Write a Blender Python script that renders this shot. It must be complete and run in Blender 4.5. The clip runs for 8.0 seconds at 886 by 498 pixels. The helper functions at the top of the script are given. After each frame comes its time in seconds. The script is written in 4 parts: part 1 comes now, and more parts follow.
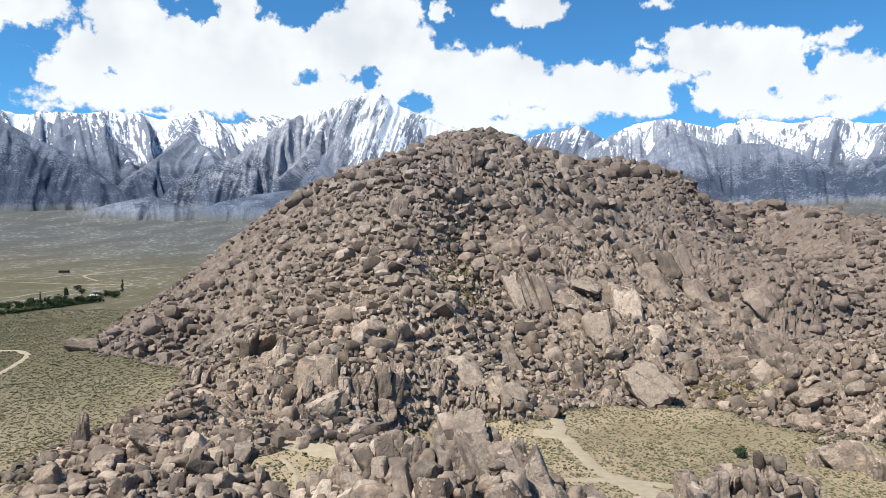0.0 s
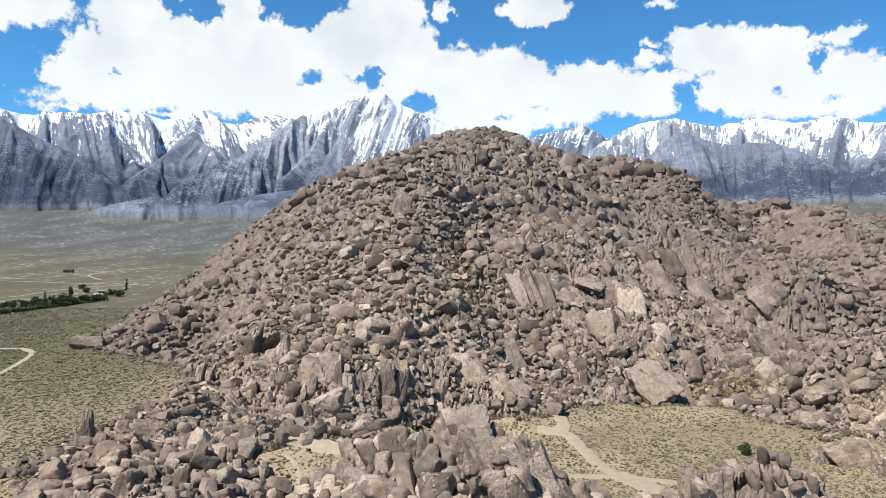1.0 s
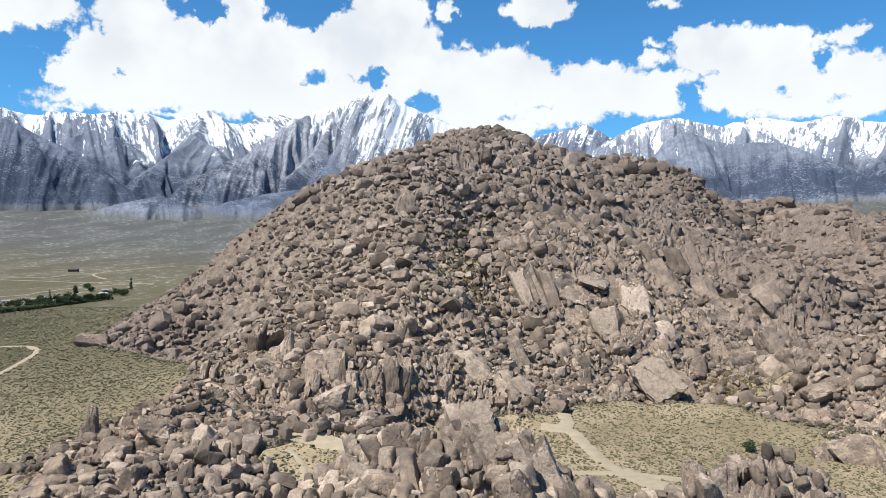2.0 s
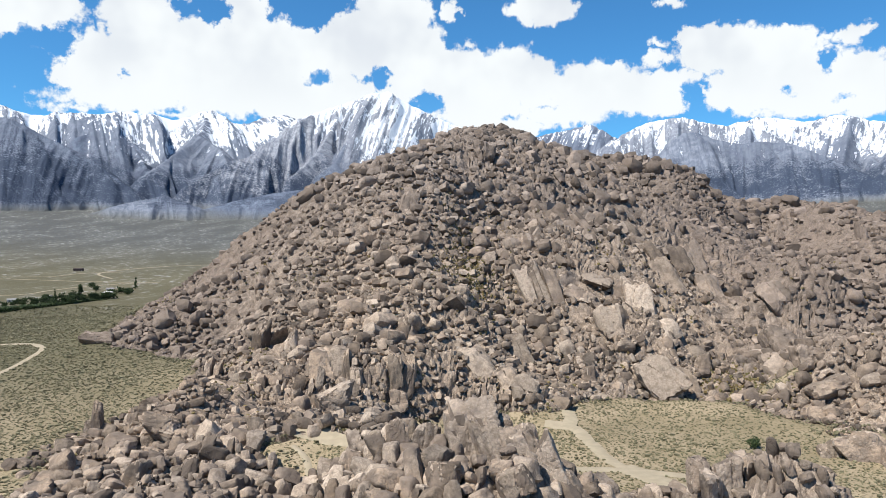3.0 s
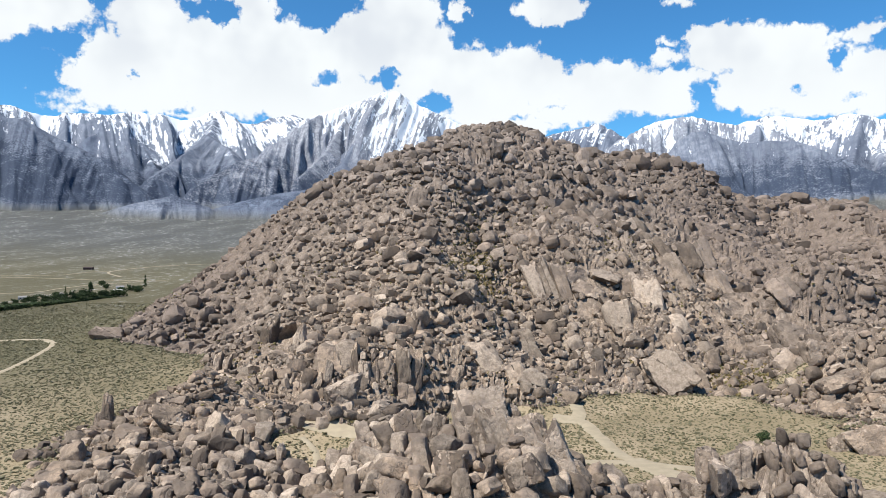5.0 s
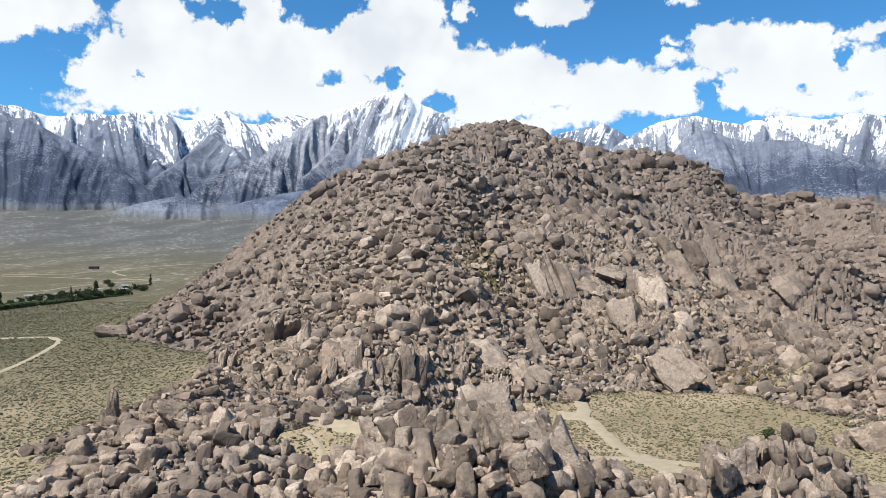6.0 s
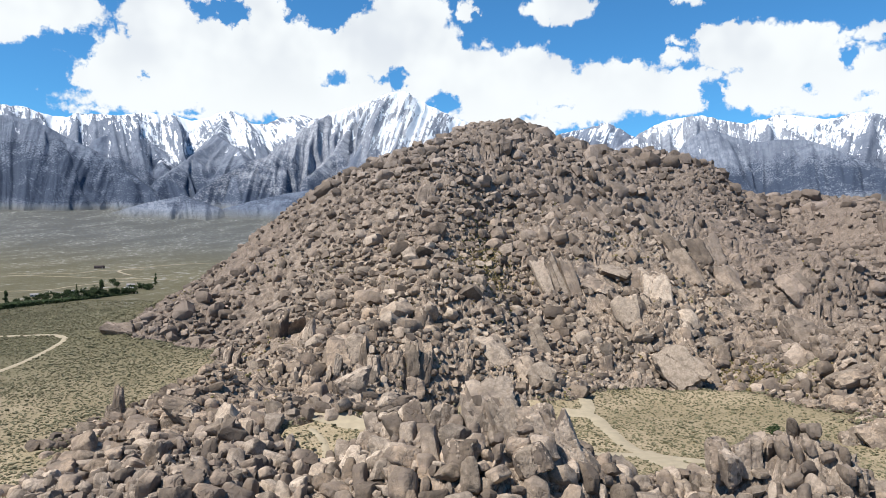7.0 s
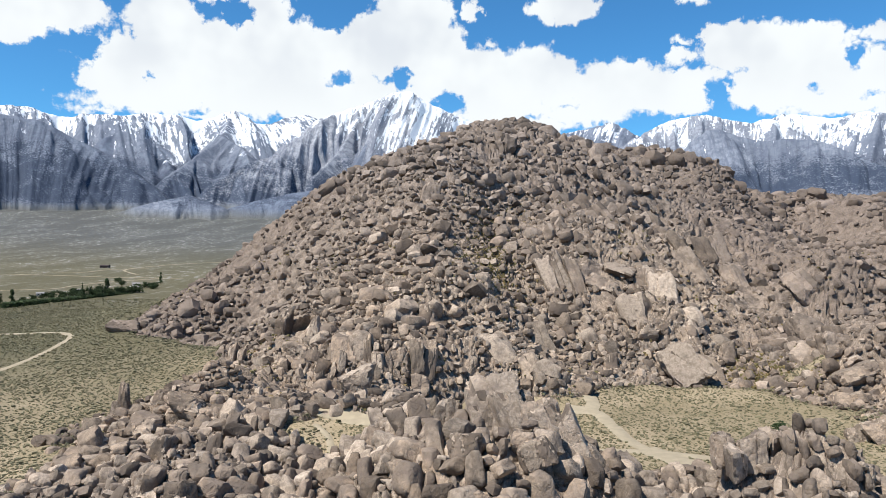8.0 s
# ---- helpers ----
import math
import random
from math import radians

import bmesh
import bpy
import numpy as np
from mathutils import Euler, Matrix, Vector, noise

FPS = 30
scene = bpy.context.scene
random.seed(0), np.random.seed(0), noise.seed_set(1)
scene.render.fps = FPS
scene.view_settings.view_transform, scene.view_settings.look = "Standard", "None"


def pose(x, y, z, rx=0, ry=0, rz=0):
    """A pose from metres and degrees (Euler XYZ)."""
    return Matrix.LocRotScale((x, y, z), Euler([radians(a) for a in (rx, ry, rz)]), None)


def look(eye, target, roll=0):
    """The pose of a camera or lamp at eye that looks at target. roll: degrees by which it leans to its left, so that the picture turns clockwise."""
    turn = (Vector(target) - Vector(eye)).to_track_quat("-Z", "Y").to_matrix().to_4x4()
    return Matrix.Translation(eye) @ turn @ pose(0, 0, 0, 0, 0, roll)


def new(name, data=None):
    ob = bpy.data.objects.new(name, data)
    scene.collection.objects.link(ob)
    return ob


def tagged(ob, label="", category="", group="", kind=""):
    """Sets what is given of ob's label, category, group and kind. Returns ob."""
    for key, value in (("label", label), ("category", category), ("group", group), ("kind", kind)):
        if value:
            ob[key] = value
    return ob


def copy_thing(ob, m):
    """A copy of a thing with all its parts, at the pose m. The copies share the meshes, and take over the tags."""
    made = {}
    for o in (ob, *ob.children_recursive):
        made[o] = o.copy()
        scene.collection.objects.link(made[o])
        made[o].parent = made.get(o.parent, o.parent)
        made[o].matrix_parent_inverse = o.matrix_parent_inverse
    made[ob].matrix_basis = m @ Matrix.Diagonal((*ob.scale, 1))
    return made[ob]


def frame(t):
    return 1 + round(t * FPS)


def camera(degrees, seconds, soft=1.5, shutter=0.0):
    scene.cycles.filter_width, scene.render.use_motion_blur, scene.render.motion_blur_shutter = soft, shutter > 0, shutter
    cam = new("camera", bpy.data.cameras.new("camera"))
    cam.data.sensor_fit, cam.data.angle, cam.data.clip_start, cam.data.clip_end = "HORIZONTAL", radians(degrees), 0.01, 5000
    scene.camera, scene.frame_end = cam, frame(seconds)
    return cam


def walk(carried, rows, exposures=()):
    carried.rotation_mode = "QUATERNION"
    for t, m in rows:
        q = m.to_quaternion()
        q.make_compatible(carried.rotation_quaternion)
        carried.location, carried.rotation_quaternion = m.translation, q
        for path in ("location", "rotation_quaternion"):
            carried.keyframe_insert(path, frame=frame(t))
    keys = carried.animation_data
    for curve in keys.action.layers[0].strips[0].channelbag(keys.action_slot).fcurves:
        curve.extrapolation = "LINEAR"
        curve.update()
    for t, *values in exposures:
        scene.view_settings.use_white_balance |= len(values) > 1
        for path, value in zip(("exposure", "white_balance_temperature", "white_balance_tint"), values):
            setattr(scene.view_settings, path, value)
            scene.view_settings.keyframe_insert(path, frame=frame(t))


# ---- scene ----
import collections
import itertools

# Metres; the camera hangs about 71 m over a desert saddle and sinks 9 m while it looks west.
cam = camera(65.38, 8.0, soft=0.7)
PATH = [(t, -0.0097 * t, -0.058 * t, 71.0 - 9.0 * (0.1195 * t + 0.0007 * t * t), 89.298, 0.0128 * t, 0.288 * t + 0.0056 * t * t)
        for t in (0.0, 0.5, 1.0, 1.5, 2.25, 3.0, 3.5, 4.0, 4.5, 5.25, 6.0, 6.5, 7.0, 7.5, 8.0)]
walk(cam, [(t, pose(*p)) for t, *p in PATH], [(0.0, 0.62), (8.0, 0.62)])

# ---- light: high sun from the south (the viewer's left), broken cumulus over blue sky ----
SUN_FROM = Vector((-0.46, -0.30, 0.84)).normalized()
sun_data = bpy.data.lights.new("sun", "SUN")
sun_data.energy, sun_data.angle, sun_data.color = 5.0, radians(0.53), (1.0, 0.95, 0.87)
sun = new("sun", sun_data)
sun.matrix_world = look(SUN_FROM * 900, (0, 0, 0))


class Nodes:
    """Short writing for node trees."""

    def __init__(self, tree):
        self.t = tree

    def n(self, kind, **put):
        node = self.t.nodes.new(kind)
        for key, value in put.items():
            setattr(node, key, value)
        return node

    def link(self, a, b):
        self.t.links.new(a, b)

    def val(self, socket, x):
        if isinstance(x, (int, float, tuple)):
            socket.default_value = x
        else:
            self.link(x, socket)

    def math(self, op, a, b=0.0, c=0.0, clamp=False):
        m = self.n("ShaderNodeMath", operation=op, use_clamp=clamp)
        for s, x in zip(m.inputs, (a, b, c)):
            self.val(s, x)
        return m.outputs[0]

    def vec(self, op, a, b=(0, 0, 0)):
        m = self.n("ShaderNodeVectorMath", operation=op)
        self.val(m.inputs[0], a)
        self.val(m.inputs[1], b)
        return m.outputs[1] if op in ("DOT_PRODUCT", "LENGTH") else m.outputs[0]

    def step(self, x, lo, hi, a=0.0, b=1.0):
        m = self.n("ShaderNodeMapRange", interpolation_type="SMOOTHSTEP")
        for s, v in zip(m.inputs, (x, lo, hi, a, b)):
            self.val(s, v)
        return m.outputs[0]

    def mix(self, f, a, b):
        m = self.n("ShaderNodeMix", data_type="RGBA")
        self.val(m.inputs[0], f)
        for s, x in ((m.inputs[6], a), (m.inputs[7], b)):
            if isinstance(x, tuple) and len(x) == 3:
                x = (*x, 1.0)
            self.val(s, x)
        return m.outputs[2]

    def noise(self, at, scale, detail=4.0, rough=0.55, warp=0.0):
        m = self.n("ShaderNodeTexNoise")
        self.val(m.inputs["Vector"], at)
        m.inputs["Scale"].default_value, m.inputs["Detail"].default_value = scale, detail
        m.inputs["Roughness"].default_value, m.inputs["Distortion"].default_value = rough, warp
        return m.outputs["Fac"]


# Cumulus over the crest, bank by bank: middle (azimuth, elevation) and half widths of each billow, in degrees.
CLOUDS_WEST = [(-32.0, 16.4, 4.0, 1.6), (-35.6, 15.3, 3.7, 1.9), (-24.6, 16.7, 2.9, 2.1), (-21.4, 15.2, 4.5, 1.7), (-26.7, 14.1, 2.2, 1.8), (-20.6, 13.3, 9.5, 3.7),
               (-26.9, 12.1, 3.5, 2.3), (-29.5, 11.8, 1.0, 0.9), (-17.2, 17.4, 2.2, 2.2), (-11.4, 15.1, 8.1, 2.4), (-10.1, 16.4, 3.2, 1.6), (-5.0, 18.1, 3.5, 2.6),
               (-7.3, 16.1, 5.5, 2.1), (-3.6, 15.7, 3.0, 2.6), (-22.6, 10.4, 8.8, 1.0), (-29.2, 9.7, 2.5, 0.3), (-13.2, 11.1, 5.3, 1.7), (-9.2, 11.9, 2.7, 1.6),
               (-4.1, 13.1, 2.8, 2.1), (-1.3, 14.0, 1.9, 1.9), (-38.4, 12.0, 1.7, 2.9), (-20.0, 20.5, 7.0, 2.4), (-33.0, 21.0, 5.0, 2.6)]
CLOUDS_MIDDLE = [(1.1, 12.9, 3.5, 2.8), (4.8, 13.1, 3.2, 2.6), (6.6, 12.6, 2.8, 2.2), (11.6, 12.0, 4.7, 2.2), (12.7, 13.3, 2.0, 0.9), (15.6, 11.5, 3.7, 1.9),
                 (17.3, 10.8, 1.8, 1.1), (2.5, 10.4, 5.1, 1.2), (8.9, 10.1, 4.1, 0.9), (4.3, 9.3, 4.7, 0.8), (16.2, 14.1, 1.3, 0.7), (18.3, 12.5, 1.9, 0.7),
                 (1.1, 15.8, 0.8, 0.3), (16.4, 15.3, 0.8, 0.4), (7.2, 18.5, 3.0, 1.6), (17.2, 18.1, 1.1, 0.6), (-0.3, 18.1, 0.8, 0.9)]
CLOUDS_EAST = [(21.0, 14.4, 3.7, 2.0), (18.6, 15.1, 1.2, 1.2), (24.5, 14.1, 3.7, 1.6), (25.6, 11.8, 5.7, 2.5), (23.0, 11.2, 3.8, 1.9), (21.8, 10.4, 2.2, 0.9),
               (30.6, 10.8, 3.1, 2.2), (30.6, 12.5, 1.7, 0.8), (29.4, 14.3, 1.3, 0.6), (30.4, 14.6, 0.7, 0.5), (27.9, 14.5, 0.5, 0.4), (34.2, 10.8, 2.9, 2.3),
               (27.5, 9.6, 4.8, 0.8)]
HOLES = [(-11.0, 13.1, 1.1, 0.6), (-6.3, 13.1, 1.1, 0.9), (-5.5, 13.6, 0.7, 0.4), (-25.6, 12.3, 0.3, 0.3), (-22.2, 10.0, 1.1, 0.3), (-2.0, 11.3, 1.4, 1.0), (4.6, 10.0, 0.7, 0.3),
         (25.4, 10.9, 0.6, 0.5), (29.2, 10.3, 0.6, 0.2), (18.9, 10.9, 0.8, 1.5), (20.8, 9.5, 1.6, 0.6), (16.9, 13.4, 1.0, 0.4), (28.2, 12.9, 0.6, 0.9), (-27.7, 15.8, 0.4, 1.1),
         (-26.9, 15.3, 0.4, 0.5), (-19.3, 17.5, 1.4, 1.2), (-11.9, 18.2, 2.3, 1.7), (19.8, 11.9, 0.6, 0.4), (-29.9, 14.1, 1.2, 1.1)]


def sky_world():
    world = bpy.data.worlds.new("sky")
    scene.world = world
    world.use_nodes = True
    world.node_tree.nodes.clear()
    k = Nodes(world.node_tree)
    sky = k.n("ShaderNodeTexSky", sky_type="NISHITA", sun_disc=False)
    sky.sun_elevation = math.asin(SUN_FROM.z)
    sky.sun_rotation = math.atan2(SUN_FROM.x, SUN_FROM.y)
    sky.altitude, sky.air_density, sky.dust_density, sky.ozone_density = 1400, 1.0, 0.35, 2.0
    way = k.n("ShaderNodeTexCoord").outputs["Generated"]
    sep = k.n("ShaderNodeSeparateXYZ")
    k.link(way, sep.inputs[0])
    x, y, z = sep.outputs
    az = k.math("MULTIPLY", k.math("ARCTAN2", x, y), 57.2958)
    el = k.math("MULTIPLY", k.math("ARCSINE", z), 57.2958)
    at = k.n("ShaderNodeCombineXYZ")
    k.link(az, at.inputs[0])
    k.link(el, at.inputs[1])
    at = at.outputs[0]
    # billows push the cloud edges about
    wob = k.n("ShaderNodeTexNoise", noise_dimensions="2D")
    k.link(at, wob.inputs["Vector"])
    wob.inputs["Scale"].default_value, wob.inputs["Detail"].default_value, wob.inputs["Roughness"].default_value = 0.7, 8.0, 0.6
    push = k.vec("MULTIPLY", k.vec("SUBTRACT", wob.outputs["Color"], (0.5, 0.5, 0.5)), (2.2, 1.7, 0.0))
    at2 = k.vec("ADD", at, push)

    def field(blobs):
        """Degrees inside the nearest of the billows."""
        best = -9.0
        for a, e, ra, re in blobs:
            d = k.vec("MULTIPLY", k.vec("SUBTRACT", at2, (a, e, 0.0)), (1 / ra, 1 / re, 0.0))
            best = k.math("MAXIMUM", best, k.math("MULTIPLY", k.math("SUBTRACT", 1.0, k.vec("LENGTH", d)), min(ra, re, 1.6)))
        return best

    body = k.math("MAXIMUM", field(CLOUDS_WEST), k.math("MAXIMUM", field(CLOUDS_MIDDLE), field(CLOUDS_EAST)))
    gap = field(HOLES)
    # scattered cumulus in the rest of the sky
    flat = k.vec("MULTIPLY", way, (1.0, 1.0, 1.6))
    loose = k.math("SUBTRACT", k.noise(flat, 2.6, 6.0, 0.55), 0.66)
    away = k.step(k.math("MAXIMUM", k.math("SUBTRACT", k.math("ABSOLUTE", az), 42.0), k.math("SUBTRACT", el, 26.0)), 0.0, 8.0)
    loose = k.math("MULTIPLY", k.math("MULTIPLY", loose, 4.0), away)
    body = k.math("MAXIMUM", body, k.math("SUBTRACT", loose, k.math("SUBTRACT", 1.0, away)))
    body = k.math("MINIMUM", body, k.math("SUBTRACT", 0.22, gap))
    fray = k.n("ShaderNodeTexNoise", noise_dimensions="2D")
    k.link(at, fray.inputs["Vector"])
    fray.inputs["Scale"].default_value, fray.inputs["Detail"].default_value, fray.inputs["Roughness"].default_value = 1.6, 9.0, 0.6
    body = k.math("ADD", body, k.math("MULTIPLY", k.math("SUBTRACT", fray.outputs["Fac"], 0.5), 0.7))
    cover = k.step(body, -0.08, 0.26)
    shade = k.noise(at, 0.16, 3.0, 0.5)
    tone = k.mix(k.math("MULTIPLY", k.step(shade, 0.36, 0.66), k.step(el, 9.0, 16.0)), (0.955, 1.0, 1.02), (0.78, 0.83, 0.89))
    blue = k.n("ShaderNodeBackground")
    k.link(k.vec("MULTIPLY", sky.outputs[0], (0.42, 0.97, 1.28)), blue.inputs[0])
    blue.inputs[1].default_value = 0.080
    white = k.n("ShaderNodeBackground")
    k.link(tone, white.inputs[0])
    white.inputs[1].default_value = 0.65
    both = k.n("ShaderNodeMixShader")
    k.link(cover, both.inputs[0])
    k.link(blue.outputs[0], both.inputs[1])
    k.link(white.outputs[0], both.inputs[2])
    k.link(both.outputs[0], k.n("ShaderNodeOutputWorld").inputs[0])


sky_world()


# ---- materials ----
def material(name):
    m = bpy.data.materials.new(name)
    m.use_nodes = True
    m.node_tree.nodes.clear()
    k = Nodes(m.node_tree)
    shader = k.n("ShaderNodeBsdfPrincipled")
    k.link(shader.outputs[0], k.n("ShaderNodeOutputMaterial").inputs[0])
    shader.inputs["Roughness"].default_value = 0.9
    shader.inputs["Specular IOR Level"].default_value = 0.25
    k.shader = shader
    return m, k


def place(k):
    return k.n("ShaderNodeNewGeometry").outputs["Position"]


def bump(k, height, strength, distance):
    b = k.n("ShaderNodeBump")
    b.inputs["Strength"].default_value, b.inputs["Distance"].default_value = strength, distance
    k.link(height, b.inputs["Height"])
    k.link(b.outputs[0], k.shader.inputs["Normal"])


def granite(name, pale, warm, dark):
    """Weathered granite: pale, rust-warmed and varnished patches, grain and cracks."""
    m, k = material(name)
    geo = k.n("ShaderNodeNewGeometry")
    at = geo.outputs["Position"]
    own = k.math("ADD", geo.outputs["Random Per Island"], k.n("ShaderNodeObjectInfo").outputs["Random"])
    own = k.math("ADD", own, k.n("ShaderNodeAttribute", attribute_name="block").outputs["Fac"])
    own = k.math("FRACT", k.math("MULTIPLY", own, 7.31))
    wide = k.noise(at, 0.012, 4.0)
    mid = k.noise(at, 0.16, 5.0, 0.6)
    fine = k.noise(at, 1.6, 5.0, 0.65)
    c = k.mix(k.step(k.math("ADD", k.math("MULTIPLY", own, 0.6), wide), 0.55, 1.0), pale, warm)
    c = k.mix(k.step(k.noise(at, 0.0075, 3.0, 0.5), 0.42, 0.6, 0.0, 0.5), c, (0.40, 0.325, 0.265))
    sep = k.n("ShaderNodeSeparateXYZ")
    k.link(at, sep.inputs[0])
    c = k.mix(k.step(k.math("ADD", sep.outputs[2], k.math("MULTIPLY", wide, 60.0)), 50.0, 150.0, 0.0, 0.75), c, (0.315, 0.265, 0.242))
    # brown-purple varnish on the flanks
    flank = k.math("ABSOLUTE", k.math("SUBTRACT", k.math("ADD", sep.outputs[0], k.math("MULTIPLY", wide, 60.0)), 50.0))
    c = k.mix(k.math("MULTIPLY", k.step(flank, 90.0, 190.0, 0.0, 0.65), k.step(sep.outputs[1], 240.0, 320.0)), c, (0.265, 0.205, 0.176))
    c = k.mix(k.step(k.math("ADD", mid, k.math("MULTIPLY", own, 0.28)), 0.54, 0.78, 0.0, 0.88), c, dark)
    c = k.mix(k.step(k.noise(at, 0.5, 5.0, 0.7, 0.6), 0.47, 0.62, 0.0, 0.55), c, tuple(0.42 * v for v in warm))
    c = k.mix(k.step(fine, 0.40, 0.62, 0.0, 0.5), c, tuple(0.45 * v for v in pale))
    lift = k.math("ADD", 0.365, k.math("MULTIPLY", k.math("FRACT", k.math("MULTIPLY", own, 13.7)), 0.54))
    sc = k.n("ShaderNodeVectorMath", operation="SCALE")
    k.link(c, sc.inputs[0])
    k.link(lift, sc.inputs["Scale"])
    k.link(sc.outputs[0], k.shader.inputs["Base Color"])
    seam = k.noise(k.vec("MULTIPLY", at, (1.0, 1.0, 0.45)), 0.28, 3.0, 0.55, 0.8)
    deep = k.step(k.math("ABSOLUTE", k.math("SUBTRACT", seam, 0.5)), 0.0, 0.035)
    h = k.math("ADD", k.math("ADD", k.math("MULTIPLY", mid, 1.6), k.math("MULTIPLY", fine, 0.5)), k.math("MULTIPLY", deep, 0.1))
    bump(k, h, 0.9, 0.8)
    return m


ROCK = granite("granite", (0.59, 0.478, 0.374), (0.505, 0.374, 0.266), (0.185, 0.145, 0.12))


def ground_material():
    """Desert floor: tan grit, dry grass and sage, rubble with crevice shade in its colour where the hill rises, pale
    wash patches far out.
    """
    m, k = material("desert_ground")
    at = place(k)
    rocky = k.n("ShaderNodeAttribute", attribute_name="rocky").outputs["Fac"]
    flat = k.vec("MULTIPLY", at, (1.0, 1.0, 0.0))
    wide = k.noise(flat, 0.0045, 5.0, 0.6)
    mid = k.noise(flat, 0.05, 5.0, 0.6)
    fine = k.noise(flat, 0.7, 4.0, 0.7)
    # far out the brush thickens into bands along the fan
    far = k.noise(k.vec("MULTIPLY", at, (0.010, 0.0035, 0.0)), 1.0, 6.0, 0.62)
    soil = k.mix(k.step(mid, 0.35, 0.65), (0.335, 0.268, 0.178), (0.25, 0.20, 0.125))
    soil = k.mix(k.step(wide, 0.42, 0.62, 0.0, 0.7), soil, (0.148, 0.12, 0.0684))
    sep = k.n("ShaderNodeSeparateXYZ")
    k.link(at, sep.inputs[0])
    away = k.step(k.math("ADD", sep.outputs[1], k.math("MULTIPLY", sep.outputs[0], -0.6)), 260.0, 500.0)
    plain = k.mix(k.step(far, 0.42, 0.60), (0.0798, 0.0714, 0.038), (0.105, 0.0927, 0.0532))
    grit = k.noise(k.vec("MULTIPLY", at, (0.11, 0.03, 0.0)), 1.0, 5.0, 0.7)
    # towards the range the plain shifts to a bluer grey
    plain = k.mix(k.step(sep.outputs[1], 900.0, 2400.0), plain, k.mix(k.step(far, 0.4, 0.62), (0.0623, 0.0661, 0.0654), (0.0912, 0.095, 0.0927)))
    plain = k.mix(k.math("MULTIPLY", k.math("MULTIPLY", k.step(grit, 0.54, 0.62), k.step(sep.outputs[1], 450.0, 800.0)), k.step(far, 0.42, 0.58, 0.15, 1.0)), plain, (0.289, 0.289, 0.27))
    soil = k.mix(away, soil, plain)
    bush = k.noise(flat, 0.9, 3.0, 0.6)
    soil = k.mix(k.step(bush, 0.5, 0.62, 0.0, 0.6), soil, (0.0973, 0.0821, 0.0456))
    # rubble colour kept dark to stand in for shade between the boulders
    shaded_rubble = k.mix(k.step(mid, 0.35, 0.62), (0.152, 0.12, 0.0897), (0.103, 0.0798, 0.0593))
    shaded_rubble = k.mix(k.step(fine, 0.4, 0.65, 0.0, 0.5), shaded_rubble, (0.0836, 0.0722, 0.0608))
    c = k.mix(k.step(k.math("ADD", rocky, k.math("MULTIPLY", k.math("SUBTRACT", mid, 0.5), 0.5)), 0.35, 0.6), soil, shaded_rubble)
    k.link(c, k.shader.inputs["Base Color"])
    bump(k, k.math("ADD", k.math("MULTIPLY", bush, 0.8), k.math("MULTIPLY", fine, 0.4)), 0.7, 0.6)
    return m


GROUND = ground_material()


def alpine_material():
    """Granite range with distance haze tinted into its colours: forest on the lower slopes, snow in the gullies and on
    the high cirques.
    """
    m, k = material("hazed_granite")
    at = place(k)
    snow = k.n("ShaderNodeAttribute", attribute_name="snow").outputs["Fac"]
    wood_and_shade = k.n("ShaderNodeAttribute", attribute_name="wood_and_shade").outputs["Fac"]
    foot = k.n("ShaderNodeAttribute", attribute_name="foot").outputs["Fac"]
    big = k.noise(at, 0.0045, 6.0, 0.6)
    fine = k.noise(at, 0.03, 6.0, 0.7)
    specks = k.math("ADD", k.noise(at, 0.12, 5.0, 0.75), k.math("MULTIPLY", k.math("SUBTRACT", k.noise(at, 0.011, 3.0, 0.6), 0.5), 0.55))
    # snow and rock ribs run down the fall line
    run = k.n("ShaderNodeCombineXYZ")
    k.link(k.n("ShaderNodeAttribute", attribute_name="course").outputs["Fac"], run.inputs[0])
    k.link(k.n("ShaderNodeAttribute", attribute_name="fall").outputs["Fac"], run.inputs[1])
    streak = k.noise(k.vec("MULTIPLY", run.outputs[0], (0.055, 0.007, 0.0)), 1.0, 7.0, 0.66)
    pale = k.n("ShaderNodeAttribute", attribute_name="pale").outputs["Fac"]
    # blue of the distance haze is mixed into rock and tree colours
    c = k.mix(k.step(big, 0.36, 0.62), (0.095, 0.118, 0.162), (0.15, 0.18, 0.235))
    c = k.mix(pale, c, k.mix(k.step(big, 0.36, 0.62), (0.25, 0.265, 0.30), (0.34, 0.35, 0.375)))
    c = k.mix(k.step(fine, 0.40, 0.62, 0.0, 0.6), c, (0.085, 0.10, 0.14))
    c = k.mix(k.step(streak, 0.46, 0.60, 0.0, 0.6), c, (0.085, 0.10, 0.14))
    trees = k.math("MULTIPLY", k.step(k.math("ADD", specks, k.math("MULTIPLY", wood_and_shade, 0.22)), 0.48, 0.64), k.step(wood_and_shade, 0.05, 0.35))
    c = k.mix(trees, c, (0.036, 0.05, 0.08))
    c = k.mix(k.math("MULTIPLY", foot, 0.8), c, (0.10, 0.098, 0.08))
    fall = k.math("ADD", k.math("MULTIPLY", k.math("SUBTRACT", fine, 0.5), 0.9), k.math("MULTIPLY", k.math("SUBTRACT", streak, 0.5), 1.9))
    c = k.mix(k.step(k.math("ADD", snow, fall), 0.45, 0.55), c, (0.66, 0.69, 0.73))
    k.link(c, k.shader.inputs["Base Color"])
    bump(k, k.math("ADD", big, k.math("ADD", k.math("MULTIPLY", fine, 0.6), k.math("MULTIPLY", streak, 0.3))), 1.0, 16.0)
    return m


ALPINE = alpine_material()


